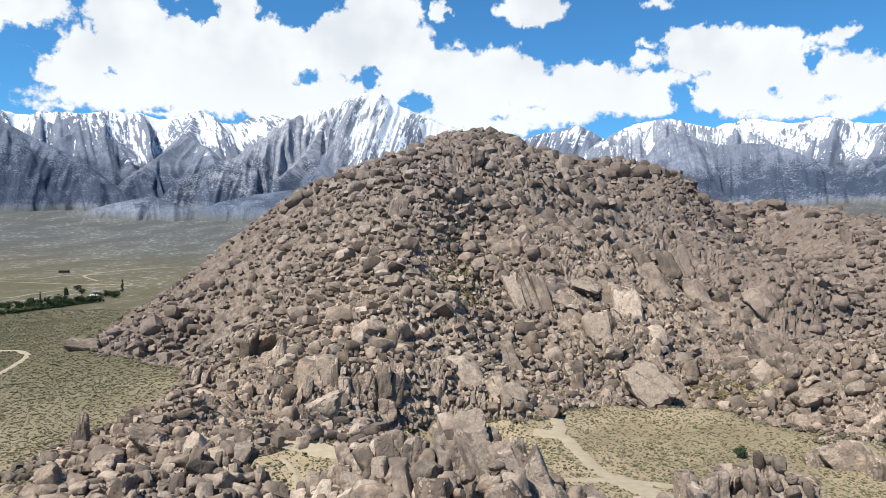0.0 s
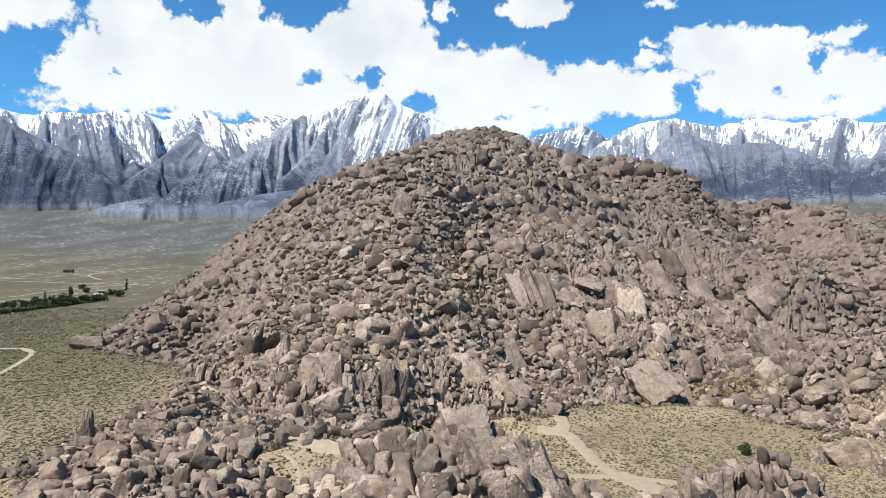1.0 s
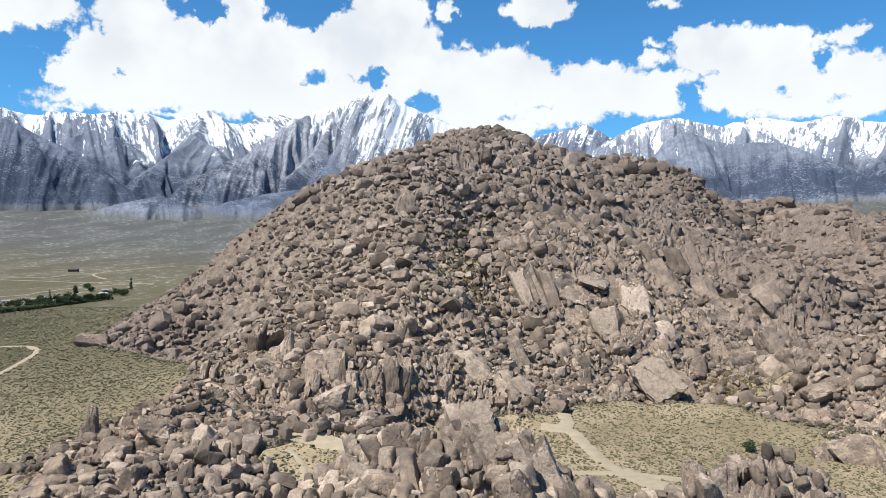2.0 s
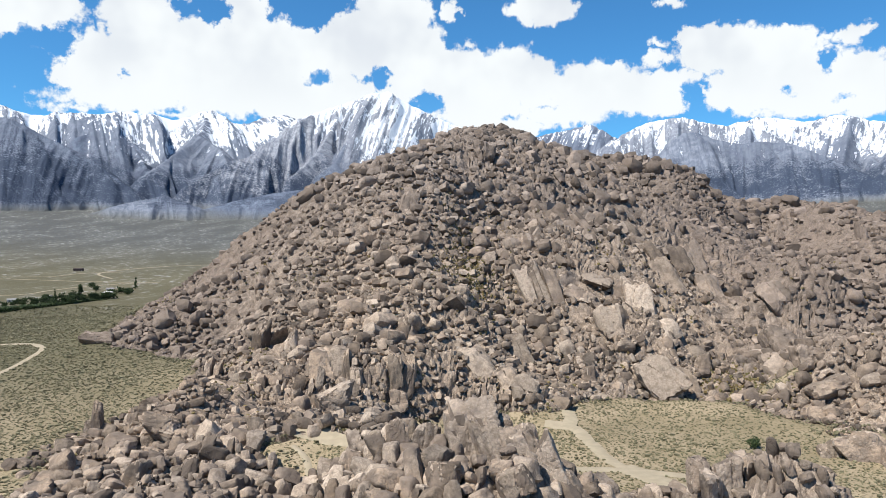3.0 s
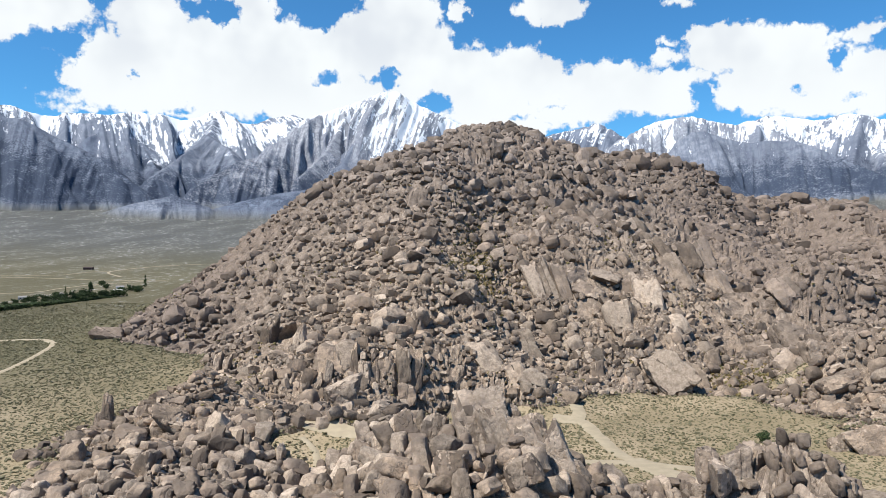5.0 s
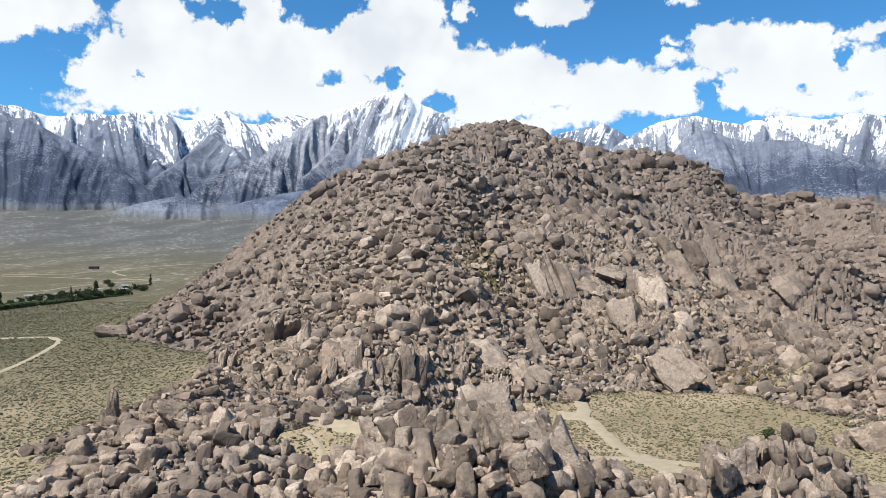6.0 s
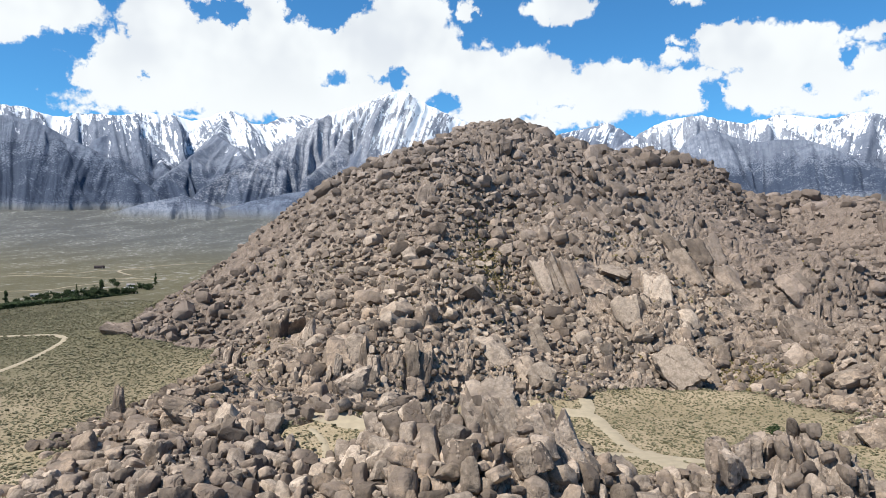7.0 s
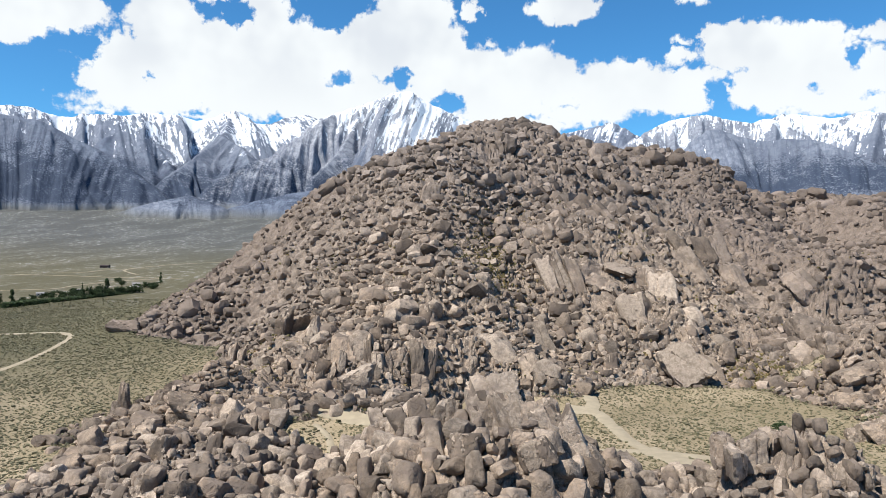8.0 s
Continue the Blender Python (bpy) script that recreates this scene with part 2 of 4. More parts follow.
def plain_material(name, a, b, scale=3.0, rough=0.85):
    m, k = material(name)
    n = k.noise(place(k), scale, 4.0, 0.6)
    own = k.n("ShaderNodeNewGeometry").outputs["Random Per Island"]
    k.link(k.mix(k.step(k.math("ADD", n, k.math("MULTIPLY", k.math("SUBTRACT", own, 0.5), 0.4)), 0.3, 0.7), a, b), k.shader.inputs["Base Color"])
    k.shader.inputs["Roughness"].default_value = rough
    return m


SAGE = plain_material("sagebrush", (0.105, 0.098, 0.055), (0.18, 0.16, 0.096), 0.4)
STRAW = plain_material("dry_grass", (0.21, 0.155, 0.07), (0.13, 0.115, 0.05), 0.3)
LEAF = plain_material("foliage", (0.0167, 0.0319, 0.0122), (0.0456, 0.0646, 0.0228), 0.6)
BARK = plain_material("bark", (0.0684, 0.0532, 0.038), (0.114, 0.0912, 0.0684), 2.0)
SAND = plain_material("track_sand", (0.319, 0.27, 0.19), (0.266, 0.224, 0.156), 0.35)
DARKWOOD = plain_material("dark_boards", (0.038, 0.0266, 0.0266), (0.0608, 0.0456, 0.0418), 1.0)
PALEWALL = plain_material("pale_siding", (0.471, 0.456, 0.426), (0.395, 0.38, 0.357), 1.0)
ROOF = plain_material("roofing", (0.243, 0.236, 0.228), (0.182, 0.175, 0.175), 1.0)
GLASS = plain_material("dark_glass", (0.0228, 0.0266, 0.0304), (0.0304, 0.0342, 0.038), 1.0, 0.15)


# ---- relief ----
TABLE = np.random.RandomState(7).rand(256, 256)


def value_noise(x, y):
    """Smooth lattice noise from 0 to 1."""
    i, j = np.floor(x).astype(int), np.floor(y).astype(int)
    u, v = x - i, y - j
    u, v = u * u * u * (u * (u * 6 - 15) + 10), v * v * v * (v * (v * 6 - 15) + 10)
    a, b = TABLE[i % 256, j % 256], TABLE[(i + 1) % 256, j % 256]
    c, d = TABLE[i % 256, (j + 1) % 256], TABLE[(i + 1) % 256, (j + 1) % 256]
    return (a * (1 - u) + b * u) * (1 - v) + (c * (1 - u) + d * u) * v


def fbm(x, y, octaves=4, gain=0.5):
    total, amp, weight = 0.0, 1.0, 0.0
    for o in range(octaves):
        total, weight = total + amp * value_noise(x + 17.3 * o, y - 9.1 * o), weight + amp
        x, y, amp = x * 2.03, y * 2.03, amp * gain
    return total / weight


def ridged(x, y, octaves=4):
    total, amp, weight = 0.0, 1.0, 0.0
    for o in range(octaves):
        total, weight = total + amp * (1 - np.abs(2 * value_noise(x + 31.7 * o, y + 5.3 * o) - 1)), weight + amp
        x, y, amp = x * 2.1, y * 2.1, amp * 0.5
    return total / weight


# Mounds of the rock hill and its outliers: height, middle, half widths.
MOUNDS = [(120, 22, 716, 115, 176), (59, 181, 671, 180, 163), (74, -40, 456, 142, 97), (34, 105, 412, 49, 57), (-78, 269, 600, 58, 89), (89, 467, 850, 323, 197),
          (57, 219, 626, 104, 79), (33, -123, 497, 67, 22), (27, -22, 337, 34, 93), (22, 8, 149, 28, 28), (21, 70, 147, 21, 23), (11, -66, 247, 41, 136),
          (28, 174, 288, 34, 43), (39, 193, 376, 34, 16), (56, -6, 566, 87, 102), (64, 313, 532, 106, 182), (9, -85, 227, 14, 23), (31, 101, 536, 72, 42)]
# Ribs, hollows and knolls on them.
KNOLLS = [(-30, -1, 240, 23, 23), (18, 59, 376, 29, 49), (9, -85, 368, 21, 24), (17, 6, 302, 24, 43), (14, 93, 331, 19, 22), (8, -18, 177, 14, 75),
          (-16, -9, 298, 28, 17), (-5, -54, 241, 24, 14), (-13, 24, 449, 24, 30), (-12, 149, 699, 26, 17), (-4, -35, 176, 14, 16), (-9, 453, 818, 21, 27),
          (-2, 76, 255, 26, 28), (-1, -107, 289, 22, 16), (-16, -130, 374, 28, 29)]


def plain_height(x, y):
    """The desert floor, which tilts up into the fan under the range."""
    r = np.hypot(x, y)
    d = np.maximum(r - 1300, 0)
    return 0.013 * np.maximum(r - 180, 0) + 3.0e-5 * d * d


def hill_height(x, y):
    """How far the hill stands over the desert floor."""
    z = 0.0
    for h, cx, cy, sx, sy in MOUNDS + KNOLLS:
        z = z + h * np.exp(-((x - cx) / sx) ** 2 - ((y - cy) / sy) ** 2)
    return z


# Western foot of the rock: distance ahead and where the brush gives way to boulders.
EDGE = [(120, -118), (200, -128), (230, -135), (255, -124), (290, -119), (325, -130), (345, -154), (375, -196), (400, -206), (450, -204), (520, -195), (640, -190), (900, -160)]
# Brushy flats between the outcrops: middle and half widths.
FLATS = [(61, 229, 38, 37), (42, 205, 26, 20), (108, 203, 15, 13), (-38, 194, 13, 9), (133, 286, 7, 3), (62, 192, 14, 16)]


def rockiness(x, y):
    """1 on bare rock and rubble, 0 on the brushy floor."""
    wave = fbm(x / 18.0, y / 18.0, 4) - 0.5
    a, b = zip(*EDGE)
    rock = np.clip((x - np.interp(y, a, b)) / 10.0 + 3.0 * wave, 0, 1)
    for cx, cy, rx, ry in FLATS:
        d = np.hypot((x - cx) / rx, (y - cy) / ry)
        rock = np.minimum(rock, np.clip((d - 1.0) * rx / 7.0 + 2.0 * wave + 0.3, 0, 1))
    rock = rock * np.clip((hill_height(x, y) - 1.0 + 4 * wave) / 3.0, 0, 1)
    return rock * np.clip((y - 112) / 10.0, 0, 1)


def height(x, y):
    x, y = np.asarray(x, float), np.asarray(y, float)
    rock = rockiness(x, y)
    rough = (fbm(x / 22.0, y / 22.0, 4) - 0.5) * 11.0 + (ridged(x / 10.0, y / 14.0, 3) - 0.6) * 4.6
    near = np.exp(-(np.hypot(x, y) / 1500.0) ** 2)
    return plain_height(x, y) + hill_height(x, y) + rock * rough + (1 - rock) * near * (fbm(x / 30.0, y / 30.0, 3) - 0.5) * 1.2


def grid_mesh(name, x, y, z, materials, attributes=()):
    """A sheet over a grid of places."""
    rows, cols = z.shape
    k = np.arange(rows * cols).reshape(rows, cols)
    quads = np.stack([k[:-1, :-1], k[:-1, 1:], k[1:, 1:], k[1:, :-1]], -1).reshape(-1, 4)
    mesh = raw_mesh(name, np.stack([x, y, z], -1).reshape(-1, 3), quads, materials)
    for key, values in attributes:
        a = mesh.attributes.new(key, "FLOAT", "POINT")
        a.data.foreach_set("value", values.astype(np.float32).ravel())
    return mesh


def raw_mesh(name, verts, faces, materials, smooth=True):
    """A mesh from arrays of places and of faces with the same number of corners."""
    mesh = bpy.data.meshes.new(name)
    n, c = faces.shape
    mesh.vertices.add(len(verts))
    mesh.vertices.foreach_set("co", np.ascontiguousarray(verts, np.float32).ravel())
    mesh.loops.add(n * c)
    mesh.loops.foreach_set("vertex_index", np.ascontiguousarray(faces, np.int32).ravel())
    mesh.polygons.add(n)
    mesh.polygons.foreach_set("loop_start", np.arange(0, n * c, c, dtype=np.int32))
    mesh.polygons.foreach_set("use_smooth", np.full(n, smooth))
    mesh.update(calc_edges=True)
    mesh.validate()
    for m in materials:
        mesh.materials.append(m)
    return mesh


def stretch(lo, hi, fine, edge, grow=1.13):
    """Places from -edge to edge, fine between lo and hi and wider outside."""
    mid = list(np.arange(lo, hi, fine))
    left, right, s = [], [], fine
    while (left[-1] if left else lo) > -edge or (right[-1] if right else hi) < edge:
        s *= grow
        left.append(max((left[-1] if left else lo) - s, -edge))
        right.append(min((right[-1] if right else hi) + s, edge))
    return np.array(sorted(set(left)) + mid + sorted(set(right)))


gx, gy = np.meshgrid(stretch(-330, 640, 3.6, 4900.0), stretch(100, 960, 3.6, 4900.0))
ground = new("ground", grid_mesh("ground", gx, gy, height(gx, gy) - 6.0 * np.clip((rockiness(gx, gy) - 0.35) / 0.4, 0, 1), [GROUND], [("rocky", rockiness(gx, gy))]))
tagged(ground, "tan desert floor with sage, rising into a rubble hill", "ground", kind="structure")

# ---- the snowy range ----
# Ridges of the range: azimuth and elevation in degrees as seen over the saddle, and distance.
WEST_CREST = [(-38.0, 9.2, 4790), (-33.7, 9.4, 4790), (-32.7, 9.1, 4790), (-31.7, 8.9, 4790), (-30.8, 8.9, 4790), (-30.1, 9.2, 4790), (-28.4, 9.3, 4790), (-27.5, 9.2, 4790),
              (-26.4, 9.5, 4790), (-25.0, 9.6, 4790), (-24.4, 9.4, 4790), (-23.8, 9.6, 4790), (-22.2, 9.2, 4790), (-20.8, 9.6, 4790), (-20.3, 9.9, 4790), (-19.2, 10.1, 4790),
              (-18.8, 9.7, 4790), (-17.6, 9.2, 4790), (-16.5, 9.2, 4790), (-15.5, 9.7, 4790), (-13.7, 10.0, 4790), (-12.8, 9.7, 4790), (-11.4, 10.0, 4790)]
GREAT_PEAK = [(-12.8, 9.7, 4500), (-11.4, 10.2, 4520), (-9.6, 10.8, 4560), (-8.0, 11.4, 4600), (-7.1, 11.8, 4620), (-6.2, 12.0, 4620), (-5.4, 12.1, 4620), (-4.3, 11.5, 4620),
              (-3.1, 10.9, 4620), (-2.0, 10.4, 4620), (0.1, 9.5, 4620), (2.5, 8.4, 4620)]
PEAK_BUTTRESS = [(-11.4, 10.2, 4520), (-12.6, 9.5, 4400), (-14.1, 8.2, 4230), (-16.3, 6.8, 4080), (-18.5, 6.1, 3980), (-21.4, 4.2, 3820)]
PEAK_PILLAR = [(-9.7, 10.7, 4560), (-9.6, 9.7, 4420), (-11.0, 7.2, 4180), (-13.3, 4.9, 3900)]
PEAK_EDGE = [(-9.2, 10.8, 4560), (-7.8, 8.8, 4380), (-5.5, 7.0, 4200), (-4.1, 4.9, 4000)]
PEAK_APRON = [(-8.5, 8.1, 4200), (-9.6, 6.3, 4050), (-11.5, 4.0, 3850)]
PEAK_RIB = [(-5.4, 12.0, 4620), (-4.8, 9.8, 4450), (-3.4, 7.5, 4250)]
BARE_RIB = [(-26.3, 9.4, 4780), (-26.6, 8.6, 4600), (-28.5, 7.6, 4400)]
SNOW_RIB = [(-26.3, 9.4, 4780), (-25.2, 7.3, 4450), (-24.2, 5.6, 4200)]
MIDDLE_MASS = [(-19.7, 9.5, 4700), (-20.1, 8.5, 4480), (-20.5, 8.0, 4330), (-22.2, 6.6, 4150), (-24.2, 4.9, 3950), (-25.1, 3.3, 3750)]
MIDDLE_RIB = [(-20.5, 8.3, 4350), (-18.9, 7.3, 4200), (-18.4, 6.0, 4000)]
WEST_MASS = [(-38.0, 9.0, 4150), (-33.7, 8.6, 4120), (-32.7, 8.5, 4110), (-31.7, 8.0, 4080), (-30.4, 7.3, 4040), (-29.2, 6.8, 4000), (-27.3, 5.7, 3930), (-25.4, 4.1, 3820), (-24.7, 3.2, 3750)]
WEST_SPUR = [(-31.7, 8.0, 4080), (-30.6, 5.5, 3880), (-29.9, 3.3, 3700)]
FAR_WEST_SPUR = [(-34.0, 8.6, 4120), (-33.4, 5.8, 3900), (-33.4, 3.2, 3720)]
FOOTHILL = [(-27.4, 2.2, 3480), (-25.5, 2.8, 3520), (-24.2, 3.1, 3540), (-22.9, 3.4, 3560), (-21.2, 2.7, 3540)]
FAN_RISE = [(-20.2, 2.4, 3500), (-17.7, 3.1, 3560), (-15.0, 3.7, 3620), (-11.5, 4.2, 3650)]
FAR_CREST = [(1.0, 8.4, 4790), (6.2, 8.3, 4790), (8.3, 8.7, 4790), (9.4, 8.9, 4790), (10.3, 9.1, 4790), (11.0, 9.3, 4790), (11.6, 9.1, 4790), (12.2, 8.5, 4790), (13.6, 8.0, 4790), (15.6, 8.5, 4790)]
EAST_RIDGE = [(10.3, 6.7, 4500), (11.9, 7.3, 4520), (13.4, 8.1, 4540), (14.5, 8.8, 4560), (15.6, 9.3, 4580), (16.6, 9.4, 4600), (18.3, 9.5, 4620), (19.8, 9.0, 4620), (21.4, 8.7, 4620),
              (22.4, 9.0, 4620), (23.4, 8.7, 4620)]
EAST_CREST = [(22.6, 8.9, 4790), (23.5, 9.2, 4790), (24.9, 9.0, 4790), (26.7, 8.6, 4790), (27.5, 8.7, 4790), (28.5, 8.9, 4790), (29.7, 8.7, 4790), (30.5, 8.4, 4790), (31.6, 8.2, 4790), (38.0, 8.1, 4790)]
EAST_FRONT = [(14.3, 5.7, 4150), (16.2, 6.7, 4200), (17.3, 7.8, 4230), (18.2, 8.4, 4250), (19.0, 8.4, 4250), (20.3, 7.8, 4240), (22.2, 7.3, 4220), (23.7, 7.4, 4210), (25.3, 7.2, 4200),
              (26.4, 6.8, 4180), (27.7, 6.1, 4140), (28.9, 5.4, 4100), (31.3, 4.2, 4020), (38.0, 2.6, 3900)]
EAST_SPUR = [(19.0, 8.4, 4250), (20.3, 5.5, 4000), (21.0, 3.3, 3800)]
FAR_EAST_SPUR = [(23.7, 7.4, 4210), (25.7, 4.8, 3980), (26.4, 2.7, 3780)]
EAST_SNOW_RIB = [(17.3, 9.4, 4610), (19.8, 7.6, 4450), (21.4, 5.8, 4200)]
FAR_EAST_RIB = [(28.5, 8.9, 4790), (30.3, 6.6, 4500), (31.6, 4.9, 4200)]
# each ridge, how steep its sides fall, how deep gullies cut them, how much snow they hold and how pale the rock is
RIDGES = [(WEST_CREST, 0.72, 0.8, 0.41, 0.2), (GREAT_PEAK, 1.05, 1.0, 0.46, 0.8), (PEAK_BUTTRESS, 1.1, 1.1, 0.08, 0.9), (PEAK_PILLAR, 1.2, 1.1, 0.18, 0.9), (PEAK_EDGE, 1.1, 1.0, 0.14, 0.9),
          (PEAK_APRON, 0.9, 0.5, 0.0, 0.15), (PEAK_RIB, 1.1, 1.0, 0.42, 0.9), (BARE_RIB, 0.85, 0.7, 0.16, 0.0), (SNOW_RIB, 0.8, 0.8, 0.46, 0.1), (MIDDLE_MASS, 0.9, 0.65, 0.2, 0.35),
          (MIDDLE_RIB, 0.95, 0.9, 0.2, 0.35), (WEST_MASS, 0.95, 0.45, 0.06, 0.12), (WEST_SPUR, 0.9, 0.45, 0.0, 0.05), (FAR_WEST_SPUR, 0.9, 0.45, 0.0, 0.05), (FOOTHILL, 0.4, 0.15, -1.0, 0.25),
          (FAN_RISE, 0.4, 0.12, -1.0, 0.0), (FAR_CREST, 1.0, 1.0, 0.34, 0.1), (EAST_RIDGE, 0.8, 0.9, 0.38, 0.6), (EAST_CREST, 0.65, 0.8, 0.38, 0.3), (EAST_FRONT, 0.95, 0.5, 0.08, 0.3),
          (EAST_SPUR, 0.95, 0.5, 0.0, 0.2), (FAR_EAST_SPUR, 0.95, 0.5, 0.0, 0.3), (EAST_SNOW_RIB, 0.8, 0.9, 0.4, 0.6), (FAR_EAST_RIB, 0.7, 0.9, 0.42, 0.4)]


def range_relief():
    """Each ridge is a crest line from which ribbed flanks fall; the highest of them is the ground."""
    az, r = np.meshgrid(np.linspace(-38, 38, 1050), np.linspace(2950, 4870, 230))
    x, y = np.sin(np.radians(az)) * r, np.cos(np.radians(az)) * r
    across = np.radians(az) * 4300.0
    floor = plain_height(x, y)
    u = x + 30 * (fbm(x / 300.0, y / 300.0, 1) - 0.5)
    v = y + 30 * (fbm(x / 300.0 + 40, y / 300.0, 1) - 0.5)
    top, gully, depth, snow, pale, course = floor * 0 - 1e9, floor * 0, floor * 0, floor * 0, floor * 0, floor * 0
    for i, (line, steep, cut, white, light) in enumerate(RIDGES):
        p = np.array([(math.sin(radians(a)) * d, math.cos(radians(a)) * d, 71.0 + math.tan(radians(e)) * d) for a, e, d in line])
        best, far, along, run = floor * 0 - 1e9, floor * 0, floor * 0, 37.0 * i
        for a, b in zip(p[:-1], p[1:]):
            w = b[:2] - a[:2]
            long = float(np.hypot(*w))
            t = np.clip(((u - a[0]) * w[0] + (v - a[1]) * w[1]) / long ** 2, 0, 1)
            d = np.hypot(u - a[0] - t * w[0], v - a[1] - t * w[1])
            z = a[2] + t * (b[2] - a[2]) - steep * d
            won = z > best
            best, far, along = np.where(won, z, best), np.where(won, d, far), np.where(won, run + t * long, along)
            run += long
        # ribs run down the fall line: they follow each other across the view on a crest, and along a spur
        wide = abs(line[-1][0] - line[0][0]) * 75.0 > abs(line[-1][2] - line[0][2])
        side = (across + 0.2 * along if wide else along + 0.5 * across) + 0.7 * far * (fbm(along / 500.0, along * 0 + i, 1) - 0.5)
        rib, carve = 0.0, 0.0
        for q, (w, a) in enumerate(((200.0, 1.0), (90.0, 0.9), (42.0, 0.8), (20.0, 0.7))):
            fold = a * (ridged(side / w + 3.1 * i + 0.3 * fbm(far / (5.0 * w) + q, along / (3.0 * w), 1), far / (22.0 * w) + 7.3 * q, 1) - 0.55)
            rib, carve = rib + fold, carve + fold * np.clip(far, 2, 1.7 * w) * 0.5
        z = best + cut * carve + cut * (14.0 * (fbm(along / 23.0 + i, far / 260.0, 3) - 0.5) + 16.0 * (fbm(side / 22.0 + 9.0 * i, far / 240.0, 3) - 0.5) * np.clip(far / 30.0, 0, 1))
        won = z > top
        top = np.where(won, z, top)
        gully, depth, course = np.where(won, rib, gully), np.where(won, far, depth), np.where(won, side, course)
        snow, pale = np.where(won, white, snow), np.where(won, light, pale)
    for _ in range(2):
        top[1:-1, 1:-1] = 0.4 * top[1:-1, 1:-1] + 0.15 * (top[:-2, 1:-1] + top[2:, 1:-1] + top[1:-1, :-2] + top[1:-1, 2:])
    h = np.maximum(top - floor, 0)
    z = floor - 4.0 + h + 6.0 * np.clip(h / 30, 0, 1)
    # snow lies in the high cirques and in the gullies, and woods climb the lower flanks
    patch = fbm(x / 170.0, y / 170.0, 4) - 0.5
    low = snow < -0.5
    snow = np.clip(snow + 0.06 + 0.55 * patch - 0.24 * gully + np.clip((z - 640.0) / 900.0, -0.4, 0.2), 0, 1) * np.clip((z - 430) / 90.0, 0, 1)
    # denser at the far left, where tree colour stands in for cloud shadow
    wood_and_shade = np.clip((560.0 - z) / 260.0 + 0.9 * (fbm(x / 150.0, y / 150.0, 4) - 0.5) + np.clip((-24.0 - az) / 20.0, 0, 0.25), 0, 1) * np.clip((h - 15.0) / 40.0, 0, 1) * np.where(low, 0.3, 0.8)
    return grid_mesh("mountain_range", x, y, z, [ALPINE], [("snow", snow), ("wood_and_shade", wood_and_shade), ("course", course), ("fall", depth), ("pale", pale), ("foot", 1 - np.clip((h - 5.0) / 28.0, 0, 1))])


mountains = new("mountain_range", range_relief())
tagged(mountains, "jagged grey granite mountain range streaked with snow", "mountains", kind="structure")


# ---- boulders ----
def block(cuts):
    """A cube's skin in cuts x cuts squares a side, drawn out to a ball."""
    index, verts, faces = {}, [], []

    def corner(p):
        if p not in index:
            index[p] = len(verts)
            v = np.tan((np.array(p) / cuts * 2 - 1) * 0.72)
            verts.append(v / np.linalg.norm(v))
        return index[p]

    for axis in range(3):
        for side in (0, cuts):
            for i in range(cuts):
                for j in range(cuts):
                    ring = []
                    for a, b in ((i, j), (i + 1, j), (i + 1, j + 1), (i, j + 1)):
                        p = [a, b]
                        p.insert(axis, side)
                        ring.append(corner(tuple(p)))
                    flip = (side == 0) != (axis == 1)
                    faces.append(ring[::-1] if flip else ring)
    return np.array(verts), np.array(faces)


BLOCKS = {n: block(n) for n in (1, 2, 3, 5, 6, 14)}


def boulder_shape(seed, cuts, squareness=0.5, lumps=0.10):
    """A jointed granite block: planes cut a ball, and weather has rounded the edges."""
    rng = np.random.RandomState(seed)
    d, f = BLOCKS[cuts]
    planes = []
    for axis in range(3):
        for sign in (-1, 1):
            n = np.zeros(3)
            n[axis] = sign
            n = n + rng.normal(0, 0.2, 3)
            planes.append((n / np.linalg.norm(n), rng.uniform(0.70, 0.95)))
    for _ in range(rng.randint(2, 5) if cuts > 8 else rng.randint(3, 8)):
        n = rng.normal(0, 1, 3)
        planes.append((n / np.linalg.norm(n), rng.uniform(0.80, 1.05)))
    inv = np.zeros(len(d))
    p = 3.4 + 9.0 * squareness
    for n, h in planes:
        inv += np.maximum(d @ n / h, 0) ** p
    v = d * (inv ** (-1.0 / p))[:, None]
    w = rng.uniform(0, 50, 3)
    lump = np.array([noise.fractal(Vector(c * 1.4 + w), 0.8, 2.1, 5) for c in v])
    v = v * (1 + lumps * lump)[:, None]
    if cuts == 1:
        v = v * rng.uniform(0.75, 1.1, (len(v), 1))
    if cuts > 8:
        # joints open into grooves
        for _ in range(4):
            n = rng.normal(0, 1, 3) * np.array([1.6, 0.6, 0.7])
            off = v @ (n / np.linalg.norm(n)) - rng.uniform(-0.55, 0.55) + 0.05 * lump
            v = v * (1 - rng.uniform(0.04, 0.11) * np.exp(-(off / 0.04) ** 2))[:, None]
            v = v + np.where(off > 0, 1, 0)[:, None] * rng.normal(0, 0.03, 3)
    return v, f


def turns(yaw, a, b):
    """Rotations: a heading, then a lean about the y axis (sideways) and about the x axis (backwards)."""
    cy, sy, ca, sa, cb, sb = np.cos(yaw), np.sin(yaw), np.cos(a), np.sin(a), np.cos(b), np.sin(b)
    o, i = np.zeros(len(yaw)), np.ones(len(yaw))
    rz = np.stack([cy, -sy, o, sy, cy, o, o, o, i], -1).reshape(-1, 3, 3)
    rx = np.stack([i, o, o, o, ca, -sa, o, sa, ca], -1).reshape(-1, 3, 3)
    ry = np.stack([cb, o, sb, o, i, o, -sb, o, cb], -1).reshape(-1, 3, 3)
    return ry @ rx @ rz


